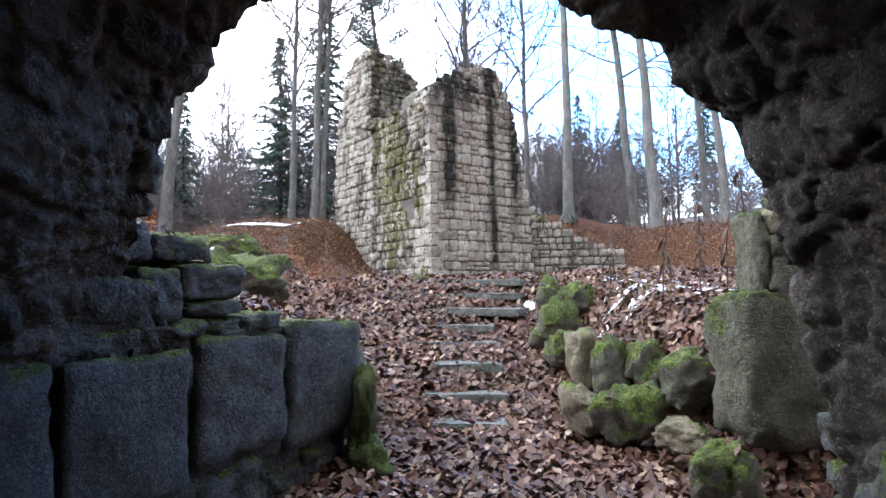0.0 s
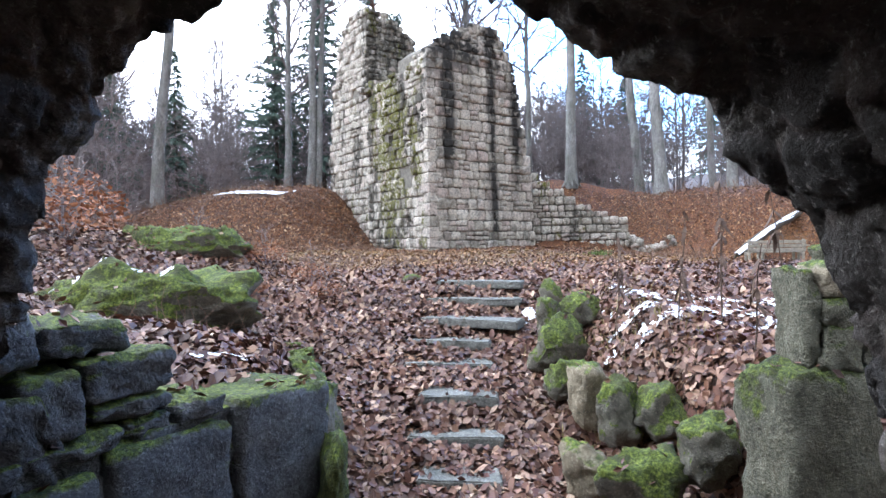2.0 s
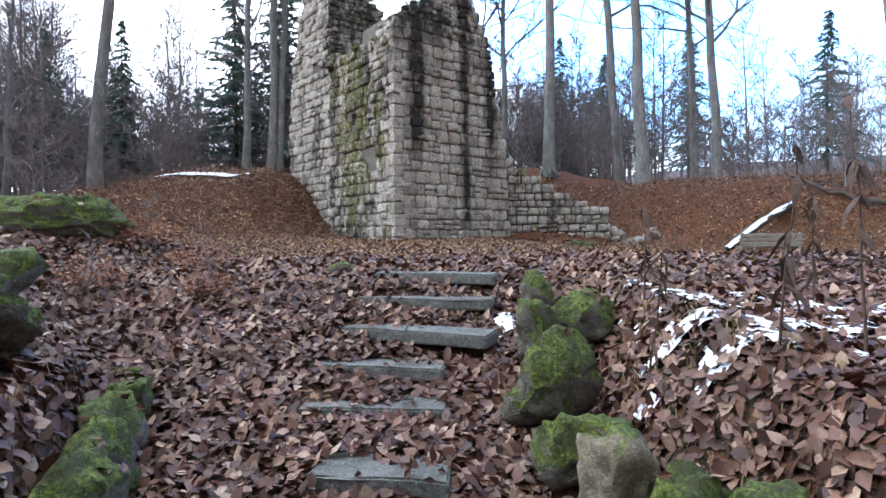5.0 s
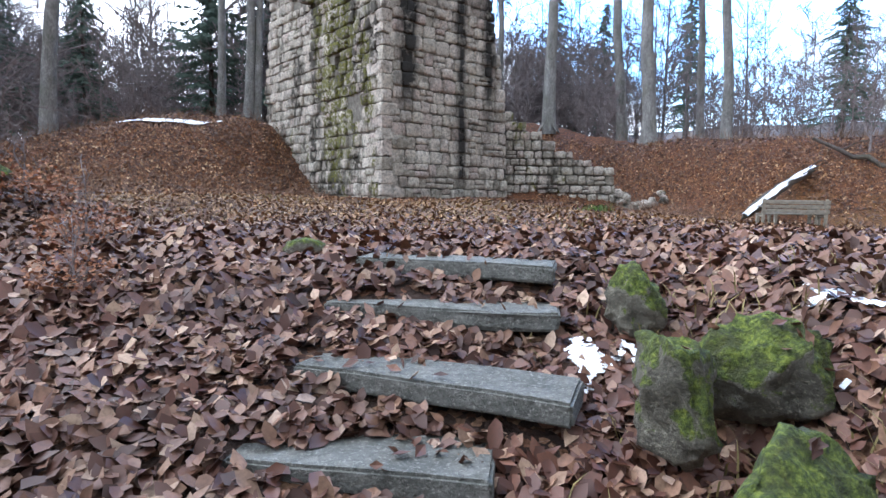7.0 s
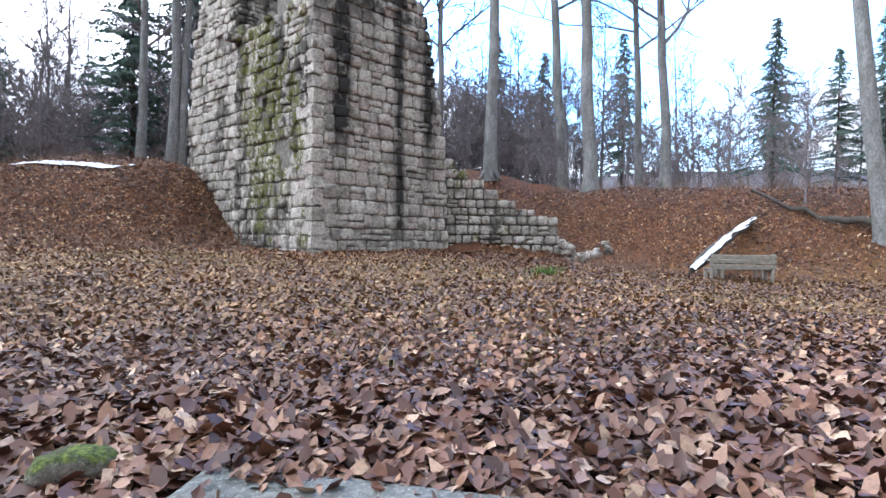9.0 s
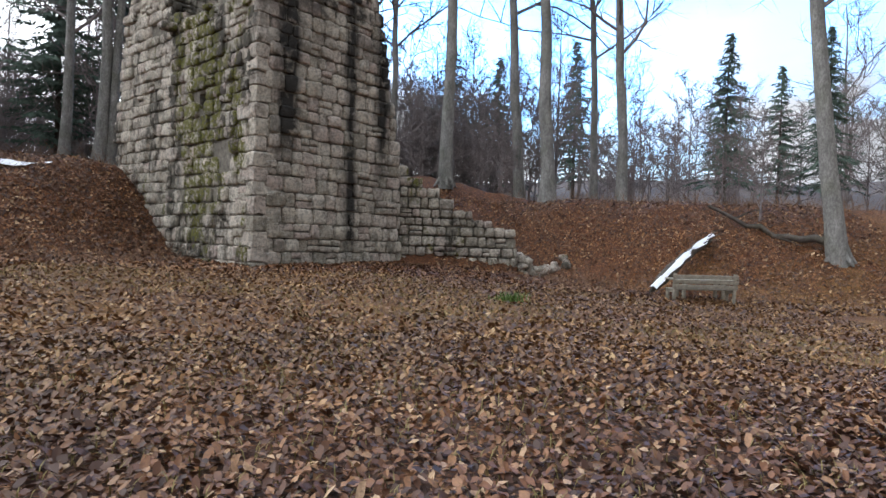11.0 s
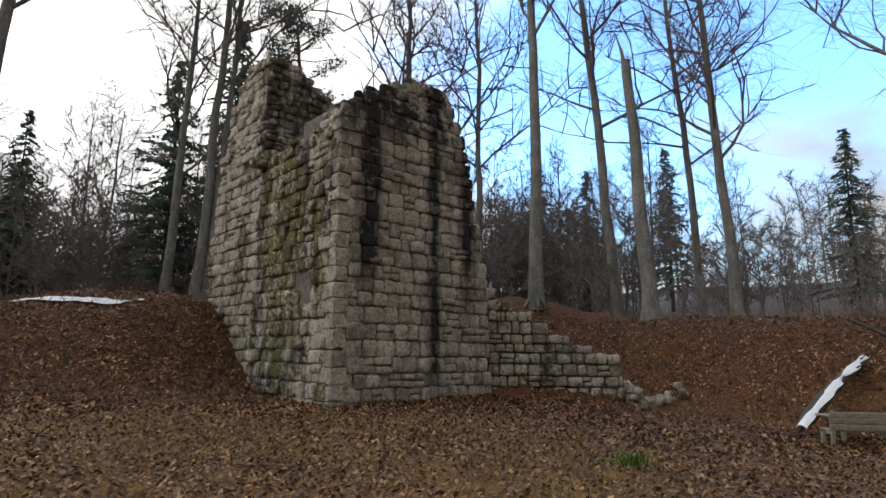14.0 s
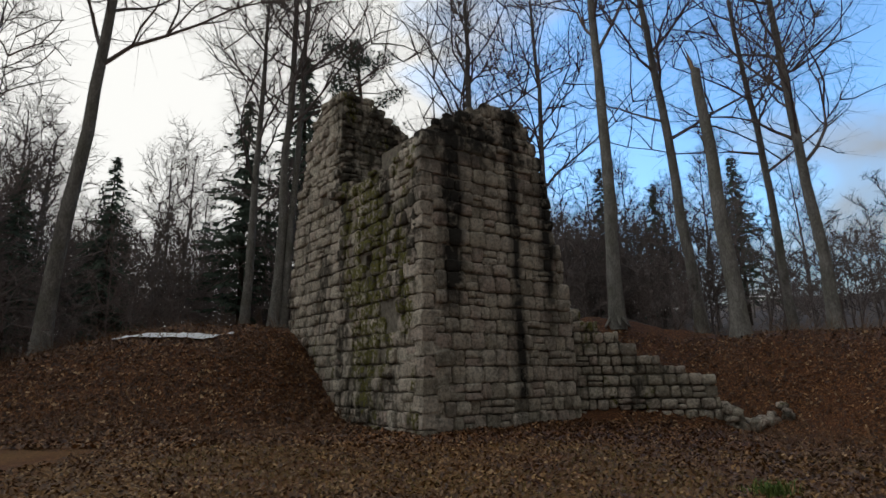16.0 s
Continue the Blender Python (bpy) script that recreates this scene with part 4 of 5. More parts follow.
    boulder("boulder", MOSSROCK, (-0.93, 7.80, 1.36), (0.3, 0.24, 0.2), 128, 0.5, 0.35, mossy, group=lining)
    rnd = random.Random(44)
    for i in range(34):
        x, y = 8.35 + 1.9 * rnd.random() ** 1.4, 27.25 + rnd.random() * 0.55
        boulder("rubble_stone", RUBBLE, (x, y, gz(x, y) - 0.05 + (0, 0.26, 0.5)[i % 3] * max(0.0, 1 - (x - 8.35) / 1.4)), (rnd.uniform(0.34, 0.65), 0.36, rnd.uniform(0.26, 0.46)), 130 + i, rnd.random() * 3, 0.6, "fallen sandstone at the end of the low wall", "stone", sub=2, group="fallen wall stones")


build_boulders()


# ---------------------------------------------------------------- trees
def tube(verts, faces, pts, radii, sides):
    base = len(verts)
    n = len(pts)
    for i, p in enumerate(pts):
        t = (pts[min(i + 1, n - 1)] - pts[max(i - 1, 0)]).normalized()
        a = t.orthogonal().normalized()
        b = t.cross(a)
        for k in range(sides):
            w = 2 * math.pi * k / sides
            verts.append(p + (a * math.cos(w) + b * math.sin(w)) * radii[i])
    for i in range(n - 1):
        for k in range(sides):
            j = (k + 1) % sides
            q = base + i * sides
            faces.append((q + k, q + j, q + sides + j, q + sides + k))


def sway(rnd, start, way, length, steps, wild, lift):
    pts, p, d = [start.copy()], start.copy(), way.normalized()
    for _ in range(steps):
        d = (d + Vector((rnd.gauss(0, wild), rnd.gauss(0, wild), rnd.gauss(0, wild) + lift))).normalized()
        p = p + d * (length / steps)
        pts.append(p.copy())
    return pts


def spike(verts, faces, a, b, r):
    """A slim three-sided twig that runs to a point."""
    o = (b - a).orthogonal().normalized()
    q = (b - a).normalized().cross(o)
    n = len(verts)
    verts.extend([a + o * r, a - o * r * 0.5 + q * r * 0.87, a - o * r * 0.5 - q * r * 0.87, b])
    faces.extend([(n, n + 1, n + 3), (n + 1, n + 2, n + 3), (n + 2, n, n + 3)])


def bare_tree_meshes(name, seed, height, radius, lean=(0, 0), clear=0.45, limbs=13, spread=0.27, forks=6, twigs=6, bark=None, fork_at=0.0, twig_r=0.007):
    """A leafless broadleaf tree: tapered trunk, upswept limbs, branches and fine twigs."""
    rnd = random.Random(seed)
    tv, tf, cv, cf = [], [], [], []
    n = 14
    pts, dx, dy = [], 0.0, 0.0
    for i in range(n + 1):
        t = i / n
        dx, dy = dx + rnd.gauss(0, 0.016) * height / n * 2, dy + rnd.gauss(0, 0.016) * height / n * 2
        pts.append(Vector((lean[0] * height * t + dx, lean[1] * height * t + dy, -0.3 + t * (height + 0.3))))
    radii = [radius * ((1.28 if i == 0 else 1.08 if i == 1 else 1.0) * (1 - 0.78 * (i / n) ** 1.1)) for i in range(n + 1)]
    tube(tv, tf, pts, radii, 10)
    # root flare
    for k in range(5):
        a = k * 1.26 + rnd.random()
        foot = Vector((math.cos(a), math.sin(a), 0)) * radius
        tube(tv, tf, [pts[0] + foot * 0.4 + Vector((0, 0, 1.0)), pts[0] + foot * 1.0 + Vector((0, 0, 0.45)), pts[0] + foot * 1.9 + Vector((0, 0, 0.12))], [radius * 0.3, radius * 0.36, radius * 0.14], 5)

    def at(t):
        i = min(int(t * n), n - 1)
        return pts[i].lerp(pts[i + 1], t * n - i), radii[i] + (radii[i + 1] - radii[i]) * (t * n - i)
    for k in range(limbs):
        t = clear + (1 - clear) * (k + rnd.random()) / limbs
        p, r = at(min(t, 0.995))
        a = k * 2.4 + rnd.uniform(-0.5, 0.5)
        up = rnd.uniform(0.35, 1.0) + 0.6 * t
        length = height * spread * (1.15 - 0.6 * (t - clear) / (1 - clear)) * rnd.uniform(0.7, 1.2)
        L = sway(rnd, p, Vector((math.cos(a), math.sin(a), up)), length, 6, 0.16, 0.05)
        lr = min(r * 0.42, 0.013 * length)
        tube(cv, cf, L, [lr * (1 - 0.85 * i / 6) + 0.006 for i in range(7)], 5)
        for j in range(forks):
            q = L[1 + int((j + 0.5) * 5 / forks)]
            way = Vector((rnd.gauss(0, 1), rnd.gauss(0, 1), rnd.gauss(0.5, 0.6)))
            way = (way.normalized() + (L[-1] - L[0]).normalized() * 0.7)
            bl = length * rnd.uniform(0.28, 0.55)
            B = sway(rnd, q, way, bl, 4, 0.22, 0.04)
            tube(cv, cf, B, [0.012 * bl * (1 - 0.7 * i / 4) + twig_r for i in range(5)], 3)
            for m in range(twigs):
                q2 = B[1 + m * 4 // max(twigs, 1)]
                T = sway(rnd, q2, Vector((rnd.gauss(0, 1), rnd.gauss(0, 1), rnd.gauss(0.4, 0.6))), bl * rnd.uniform(0.4, 0.85), 2, 0.3, 0.03)
                spike(cv, cf, T[0], T[-1], twig_r * 1.2)
    return mesh_from("trunk", tv, tf, bark or BARK, True), mesh_from("crown", cv, cf, TWIG)


def place_tree(name, meshes, at, label, category="tree", group="", scale=1.0, turn=0.0):
    ob = tagged(new(name), label, category, group)
    for me in meshes:
        part_mesh(me.name.split(".")[0], me, ob)
    ob.matrix_basis = Matrix.Translation((at[0], at[1], gz(at[0], at[1]))) @ Matrix.Rotation(turn, 4, "Z") @ Matrix.Diagonal((scale, scale, scale, 1))
    return ob


def conifer_meshes(seed, height, radius, needles=None, start=0.12, droop=0.25, pine=False):
    rnd = random.Random(seed)
    tv, tf, cv, cf = [], [], [], []
    tube(tv, tf, [Vector((0, 0, -0.3)), Vector((rnd.gauss(0, 0.1), 0, height * 0.5)), Vector((0, 0, height * 0.98))], [radius, radius * 0.6, 0.03], 8)
    for k in range(int(height * 13)):
        t = (k / (height * 13)) ** 0.85
        z = height * (start + (0.985 - start) * t) + rnd.gauss(0, 0.1)
        reach = (height * 0.27 * (1 - t) ** 0.85 + 0.2) * (0.75 + 0.5 * noise.noise(Vector((z * 0.5, seed, 0))))
        a, length = rnd.uniform(0, 6.283), reach * rnd.uniform(0.45, 1.2)
        way = Vector((math.cos(a), math.sin(a), 0))
        side = Vector((-way.y, way.x, 0))
        sag = droop * length * rnd.uniform(0.5, 1.3)
        steps = max(3, int(length / 0.24))
        for s in range(1, steps + 1):
            f = s / steps
            p = Vector((0, 0, z)) + way * length * f + Vector((0, 0, -sag * f * f + 0.12 * length * f))
            for _ in range(4):
                w = side * rnd.uniform(-1, 1) + way * rnd.uniform(0.1, 0.8) + Vector((0, 0, rnd.uniform(-0.75, 0.1)))
                tip = p + w.normalized() * rnd.uniform(0.22, 0.62)
                o = way.cross(w).normalized() * 0.10 if rnd.random() < 0.5 else side * 0.11
                b = len(cv)
                cv.extend([p - o, p + o, tip])
                cf.append((b, b + 1, b + 2))
    return mesh_from("trunk", tv, tf, BARK_DARK, True), mesh_from("crown", cv, cf, needles or NEEDLE)


def pine_meshes(seed, height, radius):
    """A Scots pine: long bare reddish stem, clumps of needles at the top."""
    rnd = random.Random(seed)
    tv, tf, cv, cf = [], [], [], []
    stem = sway(rnd, Vector((0, 0, -0.3)), Vector((0.02, 0, 1)), height, 10, 0.04, 0.1)
    tube(tv, tf, stem, [radius * (1 - 0.07 * i) for i in range(11)], 8)
    for k in range(16):
        p = stem[7 + k % 4]
        a = rnd.uniform(2.2, 5.4) if k % 3 else rnd.uniform(0, 6.28)
        L = sway(rnd, p, Vector((math.cos(a), math.sin(a), rnd.uniform(0.0, 0.7))), rnd.uniform(1.2, 3.2), 4, 0.25, 0.1)
        tube(tv, tf, L, [0.07, 0.05, 0.04, 0.03, 0.02], 4)
        for c in L[2:]:
            for _ in range(150):
                q = c + Vector((rnd.gauss(0, 0.38), rnd.gauss(0, 0.38), rnd.gauss(0.1, 0.22)))
                w = Vector((rnd.gauss(0, 1), rnd.gauss(0, 1), rnd.gauss(0.5, 0.7))).normalized() * rnd.uniform(0.15, 0.32)
                o = w.orthogonal().normalized() * 0.05
                b = len(cv)
                cv.extend([q - o, q + o, q + w])
                cf.append((b, b + 1, b + 2))
    return mesh_from("trunk", tv, tf, PINE_BARK, True), mesh_from("crown", cv, cf, NEEDLE)


PINE_BARK = make_bark("pine_bark", (0.12, 0.06, 0.04), (0.30, 0.15, 0.09))


def build_trees():
    beech = "tall leafless beech with smooth grey bark"
    for i, (x, y, h, r, lx, ly, clear, limbs, bark, label) in enumerate((
            (6.55, 32.2, 27, 0.34, 0.0, 0.02, 0.52, 12, BARK, beech), (15.4, 32.2, 23, 0.3, -0.02, 0.02, 0.35, 13, BARK, beech),
            (11.4, 35.3, 27, 0.32, -0.06, 0.0, 0.42, 13, BARK, beech), (16.6, 37.0, 25, 0.26, -0.06, 0.0, 0.38, 12, BARK, beech),
            (18.5, 23.1, 25, 0.36, -0.13, 0.03, 0.4, 16, BARK, "tall leafless tree leaning over the end of the bank"),
            (-15.2, 30.2, 25, 0.37, 0.085, -0.03, 0.5, 8, BARK, "dark leaning trunk with sparse bare boughs"), (-11.15, 14.9, 24, 0.47, 0.14, 0.02, 0.95, 2, BARK, "thick dark trunk beside the leafy bank"),
            (-10.9, 39.5, 22, 0.30, 0.02, 0.0, 0.34, 13, BARK, "leafless beech with wide crooked boughs"), (-9.4, 39.2, 28, 0.33, 0.03, 0.0, 0.45, 12, BARK, beech), (-8.95, 39.5, 27, 0.26, 0.05, 0.0, 0.5, 11, BARK, beech),
            (5.6, 40.5, 26, 0.26, 0.0, 0.0, 0.35, 14, BARK, beech), (1.4, 42.0, 23, 0.42, 0.0, 0.0, 0.45, 18, BARK, "broad bare crown rising behind the tower"))):
        m = bare_tree_meshes("tree", 200 + i, h, r * 0.85, (lx, ly), clear * 0.85, limbs + 6, 0.27 if i != 11 else 0.36, 9, 16, bark, twig_r=0.008)
        place_tree("tree", m, (x, y), label)
    # snag with its top torn off
    rnd = random.Random(9)
    tv, tf = [], []
    pts = [Vector((-0.035 * z + 0.05 * math.sin(z), 0.03 * z, z)) for z in np.linspace(-0.3, 11.8, 16)]
    tube(tv, tf, pts, [0.52, 0.38] + [0.33 - 0.010 * i for i in range(14)], 12)
    snag = tagged(new("dead_tree"), "dead standing beech with a splintered broken top", "dead tree")
    part_mesh("trunk", mesh_from("trunk", tv, tf, BARK, True), snag)
    sv, sf = [], []
    for k in range(9):
        a = k * 0.7
        p = pts[-1] + Vector((math.cos(a) * 0.11, math.sin(a) * 0.11, -0.8))
        tall = 2.4 if k == 4 else 1.7 if k in (3, 5) else 0.9
        tube(sv, sf, [p, p + Vector((-0.03, 0, 0.5 * tall)), p + Vector((-0.10 * tall + rnd.gauss(0, 0.03), 0.02, (0.8 + 0.4 * rnd.random()) * tall))], [0.10, 0.07, 0.01], 4)
    part_mesh("splintered_top", mesh_from("splintered_top", sv, sf, SPLINTER), snag, "pale splintered heartwood")
    snag.matrix_basis = Matrix.Translation((11.4, 31.9, gz(11.4, 31.9)))
    place_tree("pine_tree", pine_meshes(5, 21, 0.3), (-4.0, 44.0), "tall pine with a reddish stem and high needle clumps")
    spruces = [conifer_meshes(300 + i, 18 + 3 * i, 0.22 + 0.03 * i, droop=0.2 + 0.1 * i) for i in range(3)]
    for i, (x, y, s) in enumerate(((-24.5, 35.5, 0.5), (-20.2, 34.8, 0.46), (-18.0, 38.5, 0.48), (-28.5, 37, 0.5), (22, 33, 0.44), (33, 37, 0.5), (-13.5, 46, 0.95), (-10.5, 49, 1.05), (-35, 46, 0.8), (-7.5, 52, 1.0), (14.6, 48, 0.52), (12.0, 52, 0.55), (40, 48, 0.7), (30, 66, 0.85), (-44, 36, 0.9), (48, 42, 0.8))):
        place_tree("spruce_tree", spruces[i % 3], (x, y), "dark green spruce at the edge of the wood", "conifer", "spruces", s, i * 1.3)
    woods = [bare_tree_meshes("tree", 400 + i, 13 + 2 * i, 0.13 + 0.015 * i, (0.02 * (i - 1), 0), 0.10, 18, 0.34, 7, 13, WOOD_BARK, twig_r=0.012) for i in range(4)]
    rnd = random.Random(77)
    count = 0
    while count < 230:
        x, y = rnd.uniform(-62, 66), 18 + 66 * rnd.random() ** 1.2
        if -13 < x < 9 and y < 43 or 9 <= x < 20 and y < 39 or abs(x) < 9 and y < 46 or x > 13 and y < 47 - 0.55 * x or x < -13 and y < 30 + 0.35 * (x + 13) or x > 21 and rnd.random() < 0.7:
            continue
        s = rnd.uniform(0.5, 0.95)
        place_tree("wood_tree", woods[count % 4], (x, y), "slender leafless tree in the winter wood", "tree", "winter wood", s, rnd.uniform(0, 6.28))
        count += 1
    bushes = [bare_tree_meshes("bush", 500 + i, 3.0 + i, 0.035, (0, 0), 0.06, 12, 0.40, 4, 11, TWIG, twig_r=0.009) for i in range(3)]
    count = 0
    while count < 330:
        x, y = rnd.uniform(-48, 54), rnd.uniform(20, 66)
        if -13 < x < 6 and y < 41 or 4 < x < 17 and y < 33.5 or x >= 17 and y < 24 or x < -13 and y < 23 or x > 19 and rnd.random() < 0.7:
            continue
        place_tree("bush", bushes[count % 3], (x, y), "bare twiggy undergrowth shrub", "bush", "undergrowth", rnd.uniform(0.7, 1.1) * (1.0 if y < 38 else 1.9), rnd.uniform(0, 6.28))
        count += 1
    # young beeches that kept their dead leaves
    for i, (x, y, s) in enumerate(((-5.4, 7.6, 1.0), (-6.3, 9.2, 1.1), (-7.6, 10.5, 0.9), (-4.6, 9.8, 0.6), (-3.2, 8.9, 0.45), (-2.3, 8.0, 0.38), (-1.95, 7.2, 0.28), (-2.9, 7.2, 0.35))):
        v, f = [], []
        r2 = random.Random(600 + i)
        for _ in range(520):
            a, q = r2.uniform(0, 6.28), r2.random() ** 0.5 * 0.75
            p = Vector((math.cos(a) * q, math.sin(a) * q, 0.1 + r2.random() * 1.0 * (1.1 - q)))
            add_leaf(v, f, p, r2, 0.085)
        st = bare_tree_meshes("bush", 610 + i, 1.2, 0.02, (0, 0), 0.05, 10, 0.5, 4, 3, TWIG, twig_r=0.004)
        ob = place_tree("beech_sapling", st, (x, y), "beech sapling that kept its rusty dead leaves", "sapling", "saplings", s, i)
        part_mesh("leaves", mesh_from("leaves", v, f, LEAF_RUST), ob, "rusty curled leaves")


def add_leaf(v, f, p, rnd, size):
    """One curled leaf: a folded lozenge of four triangles."""
    q = Euler((rnd.gauss(0, 0.6), rnd.gauss(0, 0.6), rnd.uniform(0, 6.28))).to_matrix()
    s = size * rnd.uniform(0.7, 1.2)
    b = len(v)
    for c in ((0, -0.5, 0.06), (0.33, 0.0, 0.12), (0, 0.55, 0.1), (-0.33, 0.02, 0.12), (0, 0, 0)):
        v.append(p + q @ (Vector(c) * s))
    f.extend([(b, b + 1, b + 4), (b + 1, b + 2, b + 4), (b + 2, b + 3, b + 4), (b + 3, b, b + 4)])


def make_rust():
    k = Nodes("rusty_leaves", 0.7)
    return k.colour(k.ramp(k.random(island=True), [(0.0, (0.16, 0.055, 0.025)), (0.5, (0.30, 0.12, 0.05)), (1.0, (0.42, 0.20, 0.10))]))


LEAF_RUST = make_rust()
SPLINTER = make_plain("splintered_wood", (0.32, 0.22, 0.14), (0.52, 0.38, 0.26), 12)
build_trees()


# ---------------------------------------------------------------- bench, table, logs
def plank(size, at, turn=(0, 0, 0), seed=0):
    rnd = random.Random(seed)
    bm = bmesh.new()
    bmesh.ops.create_cube(bm, size=1)
    for v in bm.verts:
        v.co = Vector((v.co.x * size[0], v.co.y * size[1], v.co.z * size[2])) + Vector((rnd.gauss(0, 0.004), rnd.gauss(0, 0.003), rnd.gauss(0, 0.003)))
    bmesh.ops.bevel(bm, geom=bm.edges[:], offset=0.008, segments=1, affect="EDGES")
    bmesh.ops.transform(bm, matrix=Matrix.Translation(at) @ Euler(turn).to_matrix().to_4x4(), verts=bm.verts)
    return bm


def build_bench():
    b = tagged(new("bench"), "weathered grey wooden bench with a slatted back", "bench")
    for i, z in enumerate((0.52, 0.66, 0.80)):
        part("back_slat", plank((1.95, 0.035, 0.115), (0, -0.02 - 0.02 * i, z), (0.12, 0, 0), i), WOOD, b)
    for i, y in enumerate((0.12, 0.27, 0.42)):
        part("seat_slat", plank((1.9, 0.13, 0.04), (0, y, 0.43), seed=10 + i), WOOD, b)
    for i, x in enumerate((-0.90, 0.90)):
        part("back_leg", plank((0.08, 0.08, 0.95), (x, 0.02, 0.42), (0.06, 0, 0), 20 + i), WOOD, b)
        part("front_leg", plank((0.08, 0.08, 0.46), (x, 0.42, 0.19), seed=30 + i), WOOD, b)
        part("rail", plank((0.06, 0.5, 0.07), (x, 0.22, 0.37), seed=40 + i), WOOD, b)
    b.matrix_basis = Matrix.Translation((11.52, 21.2, gz(11.52, 21.2))) @ Matrix.Rotation(-0.18, 4, "Z")
    t = tagged(new("picnic_table"), "low weathered wooden table behind the bench", "table")
    for i in range(4):
        part("top_plank", plank((1.9, 0.17, 0.045), (0, i * 0.185, 0.70), seed=50 + i), WOOD, t)
    for i, x in enumerate((-0.62, 0.62)):
        for j, y in enumerate((0.05, 0.5)):
            part("leg", plank((0.09, 0.09, 0.72), (x, y, 0.33), seed=60 + 2 * i + j), WOOD, t)
        part("crossbar", plank((0.07, 0.66, 0.08), (x, 0.28, 0.64), seed=70 + i), WOOD, t)
    t.matrix_basis = Matrix.Translation((12.15, 22.0, gz(12.15, 22.0) - 0.06)) @ Matrix.Rotation(-0.18, 4, "Z")
    # fallen trunk under snow
    a, c = Vector((10.75, 22.7, gz(10.75, 22.7) + 0.15)), Vector((14.6, 24.9, gz(14.6, 24.9) + 0.2))
    rnd = random.Random(3)
    log = tagged(new("fallen_log"), "dark fallen trunk with thawing snow along its back", "log")
    pts = [a.lerp(c, t) + Vector((0, 0, 0.12 * math.sin(t * 3.1))) for t in np.linspace(0, 1, 12)]
    v, f = [], []
    tube(v, f, pts, [(0.03, 0.14, 0.19)[i] if i < 3 else 0.21 - 0.008 * i + rnd.gauss(0, 0.015) for i in range(12)], 10)
    for q in (pts[8], pts[10], pts[9]):
        tube(v, f, sway(rnd, q, Vector((rnd.gauss(0.6, 0.4), -0.3, 0.7)), 0.9, 4, 0.2, 0), [0.04, 0.03, 0.025, 0.02, 0.01], 4)
    part_mesh("trunk", mesh_from("trunk", v, f, BARK_DARK, True), log)
    v, f = [], []
    for i in range(60):
        t = i / 59
        p = a.lerp(c, t) + Vector((0.02, -0.09, 0.12 * math.sin(t * 3.1) + 0.16))
        w = 0.19 * max(0.0, 0.75 + 0.7 * noise.noise(Vector((t * 7, 3, 1))) - (0.35 if 0.55 < t < 0.65 else 0))
        q = Vector((0.45, -0.9, 0)).normalized()
        for k, (o, h) in enumerate(((-1, -0.09), (-0.5, 0.02), (0, 0.06), (0.5, 0.02), (1, -0.1))):
            v.append(p + q * o * w + Vector((0, 0, h * (0.4 + w))))
        if i:
            for k in range(4):
                b0 = 5 * (i - 1) + k
                f.append((b0, b0 + 1, b0 + 6, b0 + 5))
    part_mesh("snow", mesh_from("snow", v, f, SNOW, True), log, "strip of thawing snow")
    # grey fallen trunk lying down the bank
    a, c = Vector((15.4, 26.0, gz(15.4, 26.0) + 0.55)), Vector((18.4, 23.4, gz(18.4, 23.4) + 0.45))
    old = tagged(new("fallen_log"), "grey fallen trunk resting on the bank", "log")
    v, f = [], []
    pts = [a.lerp(c, t) + Vector((0, 0, rnd.gauss(0, 0.05) - 0.35 * math.sin(t * 3.1))) for t in np.linspace(0, 1, 10)]
    tube(v, f, pts, [0.06 + 0.009 * i + rnd.gauss(0, 0.006) for i in range(10)], 9)
    for q in (pts[2], pts[5], pts[8]):
        tube(v, f, sway(rnd, q, Vector((0.2, -0.6, 0.4)), 1.0, 4, 0.25, -0.1), [0.05, 0.04, 0.03, 0.02, 0.01], 4)
    part_mesh("trunk", mesh_from("trunk", v, f, BARK_DARK, True), old)


build_bench()


# ---------------------------------------------------------------- snow, weeds, leaf litter
def surface_of(ob):
    bm = bmesh.new()
    bm.from_mesh(ob.data)
    bm.transform(ob.matrix_basis)
    tree = BVHTree.FromBMesh(bm)
    bm.free()
    return tree


